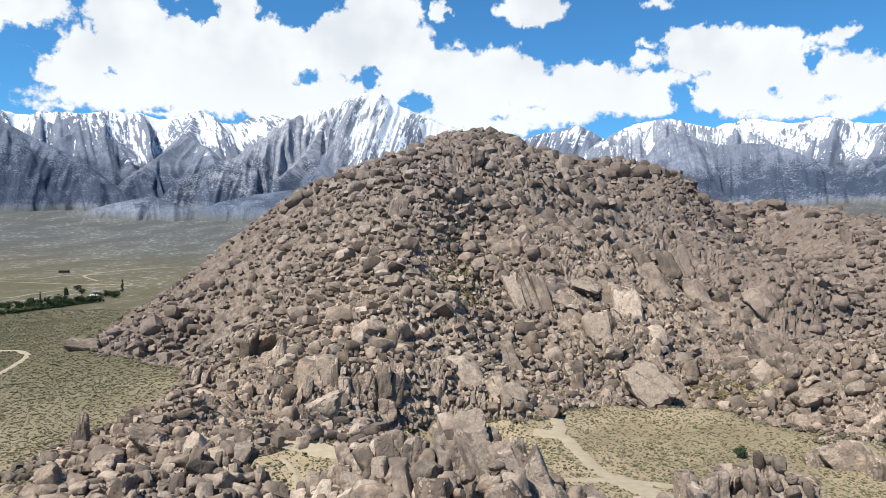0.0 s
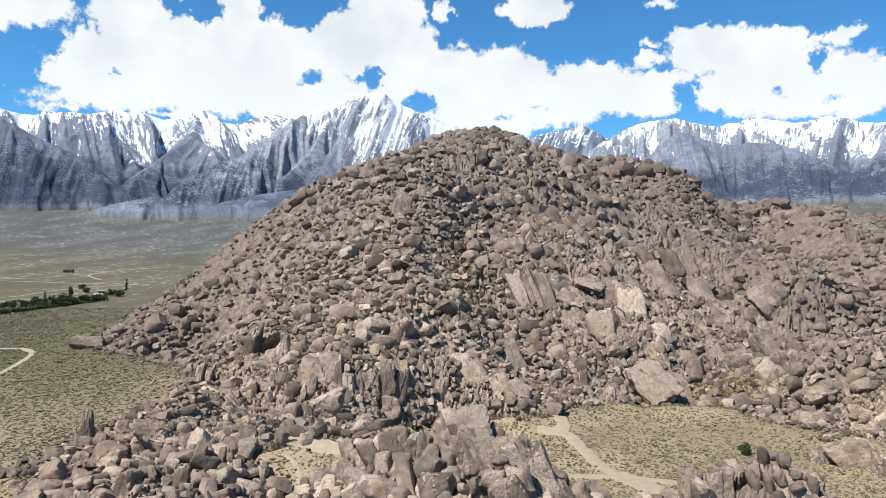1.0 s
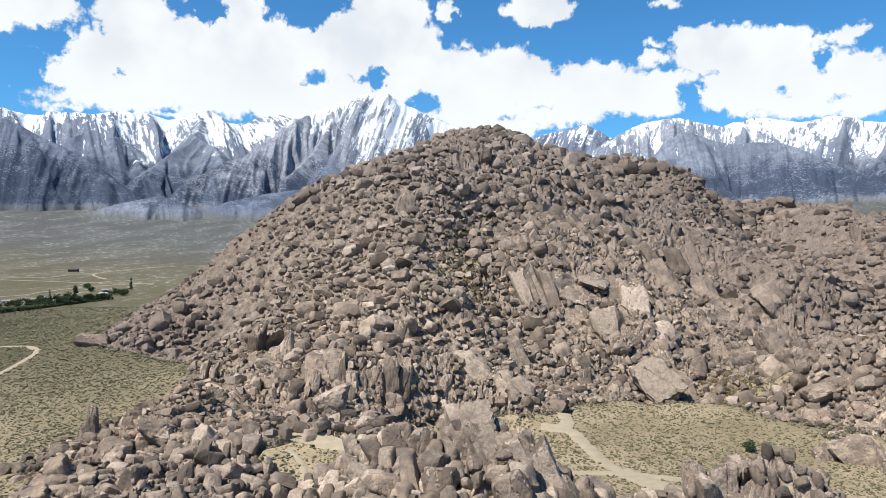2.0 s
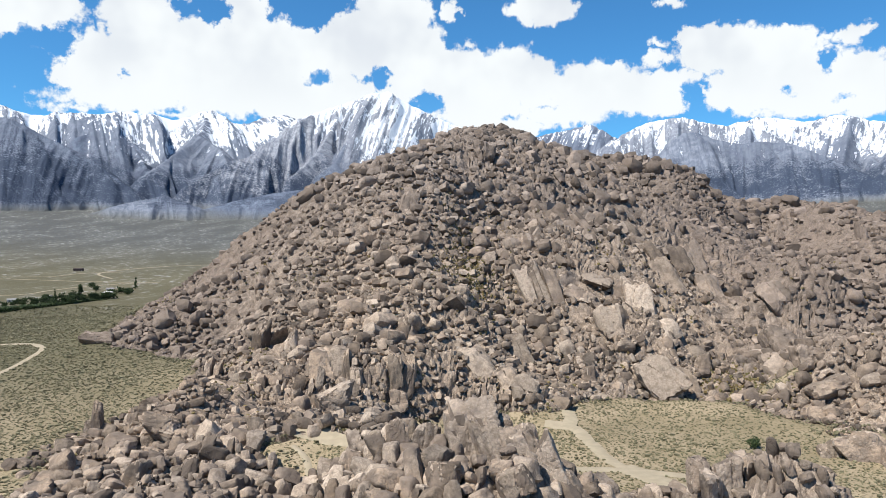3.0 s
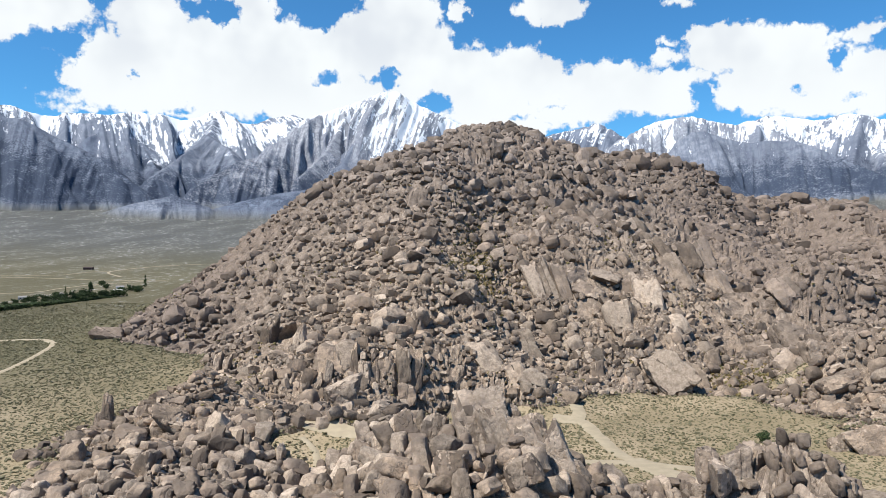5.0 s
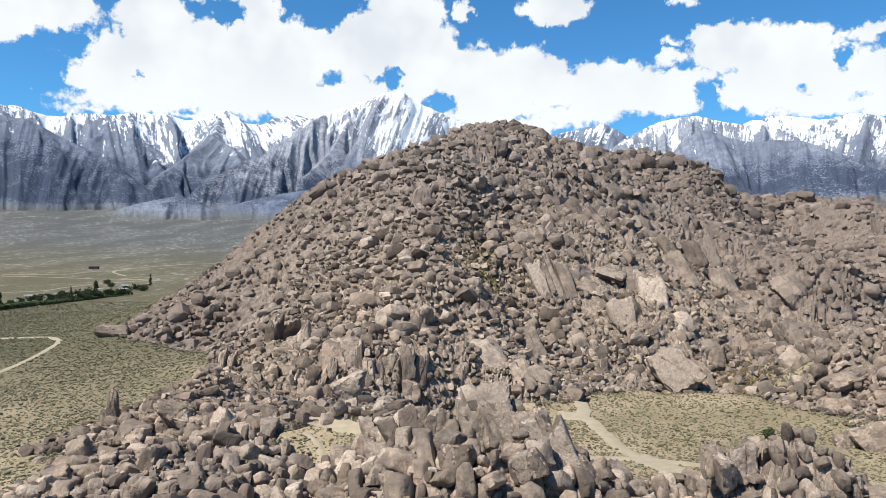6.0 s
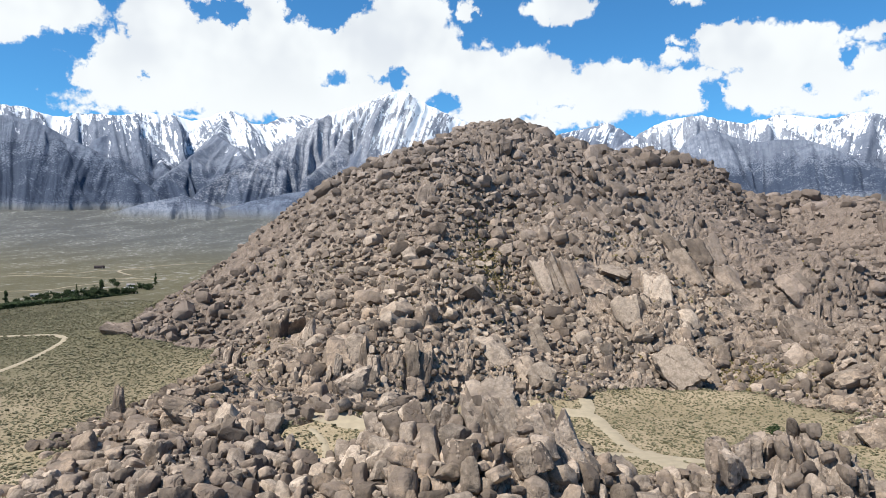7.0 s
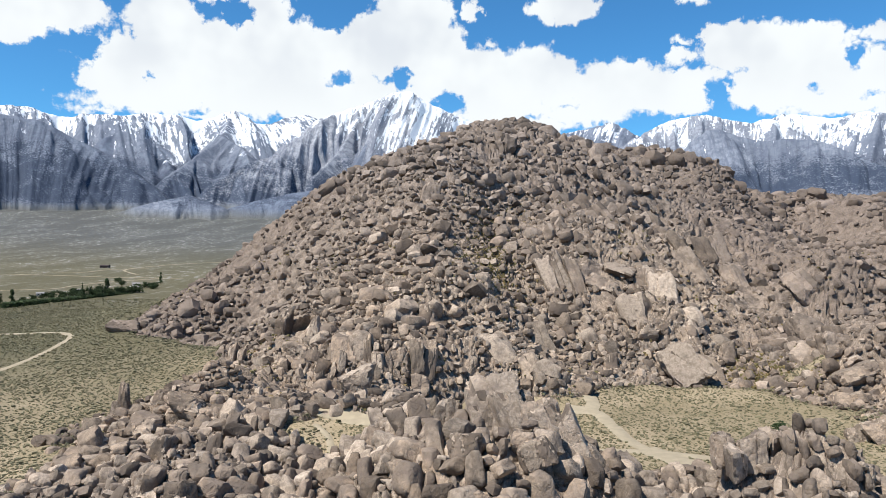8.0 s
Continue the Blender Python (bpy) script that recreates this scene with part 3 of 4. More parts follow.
def scatter(shapes, at, size, turn, pick):
    """All pieces joined: each takes one of the shapes, a size along its axes and a turn."""
    verts, faces, base = [], [], 0
    for s, (v, f) in enumerate(shapes):
        ids = np.nonzero(pick == s)[0]
        if not len(ids):
            continue
        w = np.einsum("nij,nvj->nvi", turn[ids], v[None] * size[ids][:, None, :]) + at[ids][:, None, :]
        verts.append(w.reshape(-1, 3))
        faces.append((f[None] + (base + np.arange(len(ids)) * len(v))[:, None, None]).reshape(-1, f.shape[1]))
        base += len(ids) * len(v)
    return np.concatenate(verts), np.concatenate(faces)


def slope(x, y):
    e = 4.0
    h = hill_height
    return (h(x + e, y) - h(x - e, y)) / (2 * e), (h(x, y + e) - h(x, y - e)) / (2 * e)


# Great slabs and blocks: middle, width, depth, height, heading, sideways lean and backward lean in degrees.
FRONT_SLABS = [(3.7, 160.0, 17.4, 14.1, 9.9, 21.6, 0, 6, 12), (10.4, 163.0, 20.1, 6.4, 4.5, 13.3, 0, 0, 8), (-13.6, 165.0, 17.3, 5.9, 4.2, 14.2, 0, -10, 8),
               (-7.4, 166.0, 17.9, 7.3, 5.1, 13.6, 0, 14, 8), (-19.6, 166.0, 14.8, 4.6, 3.2, 9.5, 0, -6, 8), (-24.7, 167.0, 12.5, 5.2, 3.6, 9.6, 0, 4, 8),
               (11.8, 153.0, 18.7, 9.3, 7.4, 18.8, 0, -20, 12), (16.9, 151.0, 18.4, 8.9, 7.1, 18.5, 0, -24, 12), (21.1, 149.0, 16.6, 7.8, 6.2, 15.9, 0, -26, 12),
               (24.3, 148.0, 14.5, 6.5, 5.2, 12.1, 0, -28, 12), (6.2, 152.0, 13.8, 7.5, 6.7, 8.0, 0, -8, 4), (-2.3, 139.1, 20.0, 7.5, 6.8, 8.8, 0, 8, 16),
               (12.0, 137.1, 19.4, 7.4, 6.7, 7.4, 0, -8, 16)]
FALLEN_BLOCK = [(88.5, 291.0, 9.4, 17.0, 9.5, 24.0, 0, -34, 46)]
BUTTRESS = [(101.1, 297.6, 4.9, 8.2, 6.6, 15.4, 0, -14, 40), (79.2, 320.5, 19.6, 12.2, 12.2, 11.6, 0, 0, 12), (84.8, 321.1, 22.1, 7.0, 7.0, 8.7, 0, 0, 12),
            (93.4, 346.5, 33.4, 15.4, 10.7, 34.4, 0, -6, 24), (87.7, 360.1, 39.9, 11.7, 10.5, 20.1, 0, -8, 18), (76.3, 332.5, 28.5, 15.6, 10.9, 22.2, 0, -10, 28),
            (113.7, 314.3, 10.9, 7.3, 5.1, 11.3, 0, -10, 20), (57.8, 298.1, 8.8, 6.9, 4.9, 11.8, 0, 0, 18)]
HIGH_SLABS = [(39.0, 357.5, 40.5, 7.7, 6.2, 33.5, 0, -20, 32), (45.1, 357.4, 41.7, 8.4, 6.7, 37.3, 0, -18, 32), (51.4, 354.1, 40.8, 7.6, 6.1, 31.9, 0, -16, 32),
              (59.8, 365.0, 45.0, 18.1, 12.7, 11.6, 0, 22, 26), (74.0, 367.5, 45.0, 20.2, 14.2, 10.5, 0, 22, 26), (65.1, 355.0, 37.6, 22.6, 15.9, 11.3, 0, 22, 26),
              (135.1, 416.9, 55.3, 14.3, 10.0, 28.5, 0, -20, 30), (168.5, 487.5, 51.8, 18.4, 12.9, 28.1, 0, -12, 26), (144.7, 396.0, 39.4, 15.7, 11.0, 27.1, 0, -15, 30),
              (120.0, 385.4, 47.1, 9.7, 6.8, 30.5, 0, -30, 30), (116.0, 397.8, 57.4, 10.0, 7.0, 27.3, 0, -30, 30)]
COLUMNS = [(-46.1, 262.3, 19.0, 16.6, 11.6, 21.7, 0, -3, 22), (-40.6, 228.8, 12.8, 12.8, 11.5, 13.6, 0, 0, 16), (-40.5, 259.7, 19.5, 3.3, 3.9, 19.0, 0, -8, 20),
           (-36.1, 255.4, 16.1, 5.1, 5.1, 10.9, 0, -8, 18), (-32.2, 256.7, 15.4, 3.7, 3.7, 10.3, 0, -8, 18), (-28.3, 259.2, 16.6, 6.3, 6.3, 11.8, 0, -5, 18),
           (-22.1, 258.8, 16.2, 6.1, 6.1, 17.2, 0, -4, 18), (-17.5, 260.0, 14.6, 5.6, 5.6, 14.9, 0, 6, 18), (-20.5, 254.2, 7.9, 8.7, 7.8, 10.1, 0, 0, 16),
           (-49.5, 253.5, 16.1, 3.7, 4.4, 11.8, 0, 6, 18)]
HILL_BLOCKS = [(10.5, 278.1, 16.5, 11.5, 6.9, 21.0, 0, -35, 32), (22.2, 271.1, 12.2, 10.3, 6.1, 19.5, 0, -30, 32), (29.6, 311.4, 16.3, 9.0, 6.2, 21.4, 0, -25, 32),
               (-83.5, 322.5, 20.8, 12.1, 5.4, 17.5, 35, -8, -40), (-88.2, 311.0, 21.2, 6.6, 6.6, 16.8, 0, 0, 4), (-70.9, 300.1, 20.4, 6.8, 6.8, 16.2, 0, 0, 4),
               (-79.2, 296.0, 15.8, 9.7, 9.7, 5.3, 0, 6, 4), (-19.8, 301.8, 28.5, 9.2, 8.3, 13.5, 0, -5, 18), (22.1, 501.1, 130.4, 18.0, 14.5, 19.9, 0, -4, 28),
               (-27.5, 415.9, 89.4, 14.3, 11.4, 19.5, 0, 4, 28)]
EAST_BLOCKS = [(115.9, 215.0, 1.4, 7.0, 6.3, 7.0, 0, -10, 18), (126.8, 213.1, 2.0, 14.2, 11.4, 16.5, 0, -20, 26), (129.9, 204.7, 1.7, 8.8, 8.0, 10.3, 0, 10, 18),
               (146.0, 267.0, 10.8, 16.9, 13.5, 10.1, 0, -14, 26), (170.5, 370.2, 38.9, 14.7, 10.3, 18.6, 0, -25, 30), (150.2, 323.5, 20.5, 14.6, 11.7, 15.8, 0, -12, 26),
               (146.2, 288.4, 19.3, 13.0, 10.3, 12.5, 0, -8, 22), (304.6, 524.2, 71.1, 4.2, 5.1, 24.5, 0, 0, 14), (294.9, 500.3, 69.7, 4.0, 4.9, 21.6, 0, 0, 14),
               (107.0, 198.4, 0.9, 7.9, 3.9, 2.7, 0, 35, 32)]
NEAR_KNOB = [(53.7, 152.0, 16.5, 5.7, 5.2, 8.7, 0, 4, 6), (58.9, 150.0, 16.7, 6.1, 5.5, 8.1, 0, -8, 6), (65.7, 152.0, 17.0, 5.5, 4.9, 7.5, 0, 6, 6),
             (63.5, 154.0, 17.6, 3.8, 3.4, 5.0, 0, 0, 6), (69.1, 148.0, 16.7, 4.8, 4.4, 6.1, 0, 10, 6), (54.9, 147.0, 15.2, 5.3, 4.8, 7.2, 0, 0, 6)]
WEST_BLOCKS = [(-119.3, 228.0, 6.2, 4.1, 4.1, 14.9, 0, 2, 2), (-122.3, 229.0, 3.7, 4.9, 4.9, 9.7, 0, 8, 4), (-116.6, 229.0, 2.2, 4.5, 4.5, 8.2, 0, -6, 4),
               (-86.9, 203.8, 12.1, 11.4, 8.0, 7.0, 0, 12, 22), (-97.7, 196.8, 7.0, 11.0, 7.7, 7.8, 0, 10, 22), (-81.5, 174.3, 7.7, 5.6, 5.1, 8.8, 0, 0, 20),
               (-190.6, 369.1, 14.3, 19.3, 15.4, 10.0, 0, 4, 22), (-105.8, 295.7, 11.2, 3.7, 4.5, 11.2, 0, 0, 16), (-102.3, 295.3, 10.3, 3.7, 4.5, 10.5, 0, 0, 16)]

NEAR_STRETCH = 196.0
LANDMARKS = FRONT_SLABS + FALLEN_BLOCK + BUTTRESS + HIGH_SLABS + COLUMNS + HILL_BLOCKS + EAST_BLOCKS + NEAR_KNOB + WEST_BLOCKS


def scramble(i, j, k, salt):
    """A number from 0 to 1 for each whole-numbered place."""
    h = (i * 73856093) ^ (j * 19349663) ^ (k * 83492791) ^ (salt * 2654435)
    h = ((h ^ (h >> 13)) * 1274126177) & 0x7FFFFFFF
    h = ((h ^ (h >> 15)) * 668265263) & 0x7FFFFFFF
    return (h & 0xFFFFF) / 1048575.0


def joints(p, salt):
    """Rock parted by joints into rounded cells: how far up the dome of its cell, a step and a tilt of the cell, and its own number."""
    base = np.floor(p).astype(np.int64)
    f1, f2 = np.full(len(p), 9.0), np.full(len(p), 9.0)
    own, tip = np.zeros(len(p)), np.zeros(len(p))
    for o in itertools.product((-1, 0, 1), repeat=3):
        c = base + np.array(o)
        i, j, k = c[:, 0], c[:, 1], c[:, 2]
        d = p - c - np.stack([0.1 + 0.8 * scramble(i, j, k, salt + q) for q in range(3)], -1)
        r = np.sqrt((d * d).sum(1))
        won = r < f1
        f2 = np.where(won, f1, np.minimum(f2, r))
        f1 = np.where(won, r, f1)
        own = np.where(won, scramble(i, j, k, salt + 5), own)
        tip = np.where(won, d[:, 0] * (scramble(i, j, k, salt + 6) - 0.5) + d[:, 2] * (scramble(i, j, k, salt + 7) - 0.5), tip)
    e = np.clip((f2 - f1) / 0.28, 0, 1)
    return np.sqrt(1 - (1 - e) ** 2), own, tip


def joint_frame(x, y):
    """How the joints stand at a place: the leaning shoulder, the columns at the foot and the western flank, 0 to 1."""
    shoulder = np.exp(-((x - 105) / 80.0) ** 2 - ((y - 430) / 150.0) ** 2)
    upright = np.clip(1.2 * np.exp(-((x + 38) / 48.0) ** 2 - ((y - 252) / 26.0) ** 2) + np.clip((215 - y) / 25.0, 0, 1) * np.clip((x + 95) / 25.0, 0.15, 1), 0, 1)
    west = np.clip((-x - 50) / 60.0, 0, 1) * np.clip((y - 230) / 60.0, 0, 1)
    return shoulder, upright, west


def bedrock(x, y):
    """Skin of the jointed rock over the hill: places, and a number for each block."""
    z = height(x, y)
    dx, dy = slope(x, y)
    n = np.stack([-dx, -dy, np.ones(len(x))], -1)
    n /= np.linalg.norm(n, axis=1)[:, None]
    p = np.stack([x, y, z], -1)
    # joints: flat-lying stones on the flanks, slabs that lean across the eastern shoulder, columns at the foot
    shoulder, upright, west = joint_frame(x, y)
    lean = 0.10 + 0.25 * west + 0.62 * shoulder
    q = np.stack([x + lean * z, y + 0.5 * z, z - lean * x], -1)
    q = q + 3.0 * np.stack([fbm(x / 9.0 + 3, y / 9.0, 3) - 0.5, fbm(x / 9.0, y / 9.0 + 9, 3) - 0.5, fbm(x / 9.0 + 5, z / 9.0, 3) - 0.5], -1)
    grow = np.clip(0.70 + y / 900.0, 0.85, 1.4) * (0.6 + 0.9 * fbm(x / 45.0 + 4, y / 45.0, 2))
    cell = grow[:, None] * np.stack([6.6 - 1.8 * shoulder - 2.0 * upright, 6.4 + 0 * x, 5.0 + 4.5 * shoulder + 4.6 * upright], -1)
    dome, own, tip = joints(q / cell, 3)
    dome2, own2, tip2 = joints(q / (0.43 * cell) + 31.7, 11)
    broken = np.where(np.mod(own * 17.0, 1.0) < 0.55, 1.0, 0.3)
    lift = grow * (1.5 * dome + 1.3 * (own - 0.5) + 1.5 * tip + broken * (0.8 * dome2 + 0.4 * (own2 - 0.5) + 0.5 * tip2)) - 2.3
    rocky = np.clip((rockiness(x, y) - 0.15) / 0.35, 0, 1)
    for lx, ly, lz, w, d, h, *_ in LANDMARKS:
        lift = lift - 0.8 * np.exp(-np.hypot((x - lx) / (0.6 * w), (y - ly) / (0.6 * d + 0.2 * h)) ** 4)
    lift = np.maximum(lift, -3.2 + 0.5 * dome2) * rocky - 5.0 * (1 - rocky)
    return p + n * lift[:, None], np.mod(0.62 * own + 0.38 * broken * own2, 1.0)


def bedrock_sheet():
    step = 0.00185
    az = np.arange(-0.62, 0.60, step)
    out = 118.0 * np.exp(np.arange(0, 2.06, step * 1.25))
    a, r = np.meshgrid(az, out)
    x, y = (r * np.tan(a)).ravel(), r.ravel()
    p, own = bedrock(x, y)
    k = np.arange(len(x)).reshape(a.shape)
    quads = np.stack([k[:-1, :-1], k[:-1, 1:], k[1:, 1:], k[1:, :-1]], -1).reshape(-1, 4)
    _, dy = slope(x, y)
    good = (rockiness(x, y) > 0.17) & ((dy > -0.16) | (y < 250))
    quads = quads[good[quads].any(1)]
    used, flat = np.unique(quads, return_inverse=True)
    mesh = raw_mesh("bedrock", p[used], flat.reshape(-1, 4), [ROCK], smooth=True)
    mesh.attributes.new("block", "FLOAT", "POINT").data.foreach_set("value", own[used].astype(np.float32))
    mesh.set_sharp_from_angle(angle=radians(60))
    tagged(new("bedrock", mesh), "weathered tan granite bedrock parted by joints into rounded blocks", "bedrock", kind="stuff")


bedrock_sheet()


def boulder_plan():
    """Boulders packed from the largest to the smallest, none far into its neighbours."""
    rng = np.random.RandomState(11)
    tries = ((700, 4.4, 6.5), (4500, 3.0, 4.4), (16000, 2.0, 3.0), (60000, 1.35, 2.0), (90000, 1.0, 1.35))
    r = np.concatenate([rng.uniform(lo, hi, n) for n, lo, hi in tries])
    n = len(r)
    # as many tries near as far, seen from the saddle
    y = 120.0 * np.exp(rng.rand(n) ** 0.8 * 1.95)
    x = y * np.tan(rng.uniform(-0.62, 0.60, n))
    dx, dy = slope(x, y)
    zone = fbm(x / 38.0, y / 38.0, 3)
    r = r * np.clip(0.1 + 1.75 * zone, 0.55, 1.4) * np.interp(y, (150, 240, 300, 450, 700, 900), (0.86, 0.82, 0.72, 0.88, 1.3, 1.5))
    keep = rockiness(x, y) > rng.uniform(0.3, 0.9, n)
    keep &= (dy > -0.10) | (y < 225) | (rng.rand(n) < 0.06)
    keep &= r > 0.0031 * y
    keep &= (y > 235) | (r < 3.6)
    keep &= np.hypot((x + 83) / 9, (y - 311) / 15) > 1
    keep &= (np.hypot((x - 18) / 18, (y - 143) / 13) > 1) | (rng.rand(n) < 0.10)
    keep &= (np.hypot((x - 62) / 22, (y - 148) / 20) > 1) | ((r < 1.9) & (rng.rand(n) < 0.3))
    for lx, ly, lz, w, d, h, *_ in LANDMARKS:
        keep &= ~((np.abs(x - lx) < 0.42 * w + 0.4 * r) & (y > ly - 0.35 * d - 0.10 * h - 0.5 * r) & (y < ly + 0.3 * d))
    x, y, r = x[keep], y[keep], r[keep]
    cells, chosen = collections.defaultdict(list), []
    for i, (a, b, c) in enumerate(zip(x.tolist(), y.tolist(), r.tolist())):
        u, v = int(a // 8), int(b // 8)
        if all((a - p) ** 2 + 0.6 * (b - q) ** 2 > (0.66 * (c + s)) ** 2 for k in (-1, 0, 1) for m in (-1, 0, 1) for p, q, s in cells[u + k, v + m]):
            cells[u, v].append((a, b, c))
            chosen.append(i)
    x, y, r = x[chosen], y[chosen], r[chosen]
    n = len(x)
    shoulder, upright, west = joint_frame(x, y)
    slab = np.clip(shoulder + upright, 0, 1) * (rng.rand(n) < np.where(y < 225, 0.4, 0.7))
    size = r[:, None] * np.stack([rng.uniform(0.85, 1.35, n) * (1 - 0.3 * slab), rng.uniform(0.85, 1.3, n), rng.uniform(0.62, 0.95, n) * (1 + 0.85 * slab)], -1)
    tilt = 0.12 * rng.normal(0, 1, n) - 0.62 * shoulder - 0.30 * west
    turn = turns(rng.normal(0.25, 0.45, n), rng.normal(-0.42, 0.22, n), tilt + rng.normal(0, 0.22, n) * (1 - 0.5 * slab))
    dx, dy = slope(x, y)
    up = np.stack([-dx, -dy, np.ones(n)], -1)
    up /= np.linalg.norm(up, axis=1)[:, None]
    at = np.stack([x, y, height(x, y)], -1) + up * (size[:, 2] * rng.uniform(-0.30, 0.22, n))[:, None]
    kind = np.where(r / y > 0.0165, 2, np.where(r / y > 0.0068, 1, 0))
    return at, size, turn, rng.randint(0, 16, n) * 3 + kind


def boulders():
    at, size, turn, pick = boulder_plan()
    shapes = [boulder_shape(s, (2, 3, 5)[s % 3], 0.25 + 0.7 * ((s // 3) % 5) / 4.0, 0.17) for s in range(48)]
    near = np.nonzero((at[:, 1] < NEAR_STRETCH) & (size.max(1) > 1.0))[0]
    near = near[np.argsort(-size[near].max(1))][:280]
    rest = np.ones(len(at), bool)
    rest[near] = False
    v, f = scatter(shapes, at[rest], size[rest], turn[rest], pick[rest])
    ob = new("boulder_field", raw_mesh("boulder_field", v, f, [ROCK], smooth=True))
    ob.data.set_sharp_from_angle(angle=radians(40))
    tagged(ob, "dense heap of weathered tan granite boulders covering the hill", "boulders", kind="stuff")
    fine = [raw_mesh("boulder", *boulder_shape(100 + s, 6, 0.2 + 0.5 * (s % 4) / 3.0, 0.15), [ROCK], smooth=True) for s in range(12)]
    for mesh in fine:
        mesh.set_sharp_from_angle(angle=radians(48))
    for i in near:
        ob = new("boulder", fine[pick[i] % 12])
        ob.matrix_world = Matrix.Translation(at[i]) @ Matrix(turn[i].tolist()).to_4x4() @ Matrix.Diagonal((*size[i].tolist(), 1))
        big = size[i].max() > 2.4
        tall = size[i][2] > 1.35 * size[i][0]
        label = ("large " if big else "small ") + ("upright jointed" if tall else "rounded weathered") + " tan granite boulder among other boulders"
        tagged(ob, label, "boulder", group="boulders at the foot of the hill")


boulders()

def outcrop(rows, label, seed, square, what="slab", group="granite outcrops"):
    """A named outcrop: an Empty at its base with each slab as a part."""
    x, y = rows[0][0], rows[0][1]
    base = new("rock_outcrop")
    base.matrix_world = pose(x, y, float(height(x, y)))
    tagged(base, label, "rock outcrop", group=group)
    inverse = base.matrix_world.inverted()
    for i, (x, y, z, w, d, h, yaw, roll, back) in enumerate(rows):
        v, f = boulder_shape(seed + i, 14, 0.8 * square, 0.15)
        ob = new(what, raw_mesh(what, v * np.array([w, d, h]) * 0.50, f, [ROCK], smooth=True))
        ob.data.set_sharp_from_angle(angle=radians(20))
        ob.parent = base
        ob.matrix_parent_inverse = inverse
        ob.matrix_basis = pose(x, y, z) @ pose(0, 0, 0, -back, roll, yaw)
    return base


outcrop(FRONT_SLABS, "tall grey granite slabs standing close over the saddle", 300, 0.95)
outcrop(BUTTRESS, "smooth rounded granite buttress with leaning blocks", 331, 0.5)
outcrop(FALLEN_BLOCK, "great tilted granite block fallen above the brushy flat", 341, 1.15, "block")
outcrop(HIGH_SLABS, "pale leaning granite slabs on the upper slope", 360, 0.8)
outcrop(COLUMNS, "dark jointed granite columns standing side by side", 390, 0.85, "column")
outcrop(HILL_BLOCKS, "big leaning granite blocks round a dark hollow", 420, 0.7, "block")
outcrop(EAST_BLOCKS, "large purplish grey granite blocks beside the brushy flat", 450, 0.6, "block")
outcrop(NEAR_KNOB, "low knob of rounded brown granite blocks", 480, 0.45, "block")
outcrop(WEST_BLOCKS, "dark granite spire and slabs at the edge of the brush", 510, 0.75, "block")


# ---- tracks ----
TRACK_LINES = []


def track(points, width, name="track", label="pale sandy dirt track across the brush"):
    """A sandy strip that follows the ground, with a ragged edge and a slight crown."""
    p = [Vector(q) for q in points]
    line = []
    for i in range(len(p) - 1):
        a, b, c, d = p[max(i - 1, 0)], p[i], p[i + 1], p[min(i + 2, len(p) - 1)]
        steps = max(int((c - b).length / 2.5), 2)
        for t in np.arange(steps) / steps:
            line.append(0.5 * (2 * b + (c - a) * t + (2 * a - 5 * b + 4 * c - d) * t * t + (3 * b - a - 3 * c + d) * t ** 3))
    line = np.array([q[:] for q in line + [p[-1]]])
    way = np.gradient(line, axis=0)
    way /= np.linalg.norm(way, axis=1)[:, None]
    side = np.stack([-way[:, 1], way[:, 0]], -1)
    u = np.array([-0.5, -0.3, 0.0, 0.3, 0.5])
    k = np.arange(len(line))
    w = width * (0.75 + 0.6 * fbm(k / 3.0, k * 0 + width, 3))
    TRACK_LINES.append((line, 0.5 * w))
    x = line[:, 0][:, None] + side[:, 0][:, None] * u * w[:, None]
    y = line[:, 1][:, None] + side[:, 1][:, None] * u * w[:, None]
    z = height(x, y) + np.array([0.06, 0.28, 0.30, 0.28, 0.06])
    ob = new(name, grid_mesh(name, x, y, z, [SAND]))
    tagged(ob, label, "dirt track", kind="structure")


track([(-220, 282), (-215, 303), (-214, 325), (-217, 350), (-221, 366), (-229, 376), (-240, 384), (-262, 392), (-300, 400)], 3.4)
track([(33, 251), (42, 247), (45, 231), (47, 213), (51, 204), (59, 200), (68, 196), (76, 186)], 4.4)
track([(50, 205), (56, 195), (60, 186), (63, 174)], 8.5, label="pale sandy apron where the tracks meet")
track([(26, 199), (36, 201), (46, 202), (54, 201)], 3.6)
track([(43, 262), (43, 254), (40, 247), (36, 250)], 5.6, label="pale sandy turning place at the foot of the rocks")
track([(-50, 204), (-40, 202), (-30, 197), (-20, 190)], 5.0, label="pale sandy patch between the rocks")
track([(-46, 196), (-41, 190), (-38, 180)], 1.8)
track([(-560, 700), (-476, 741), (-472, 796), (-461, 861), (-425, 925)], 3.2)
track([(-760, 1000), (-626, 975), (-569, 959), (-485, 934), (-400, 930)], 3.6)
track([(-500, 1000), (-576, 1108), (-593, 1199), (-583, 1284), (-550, 1360), (-480, 1420)], 4.4)
track([(-700, 1020), (-615, 1036), (-609, 1119), (-560, 1160)], 3.0)


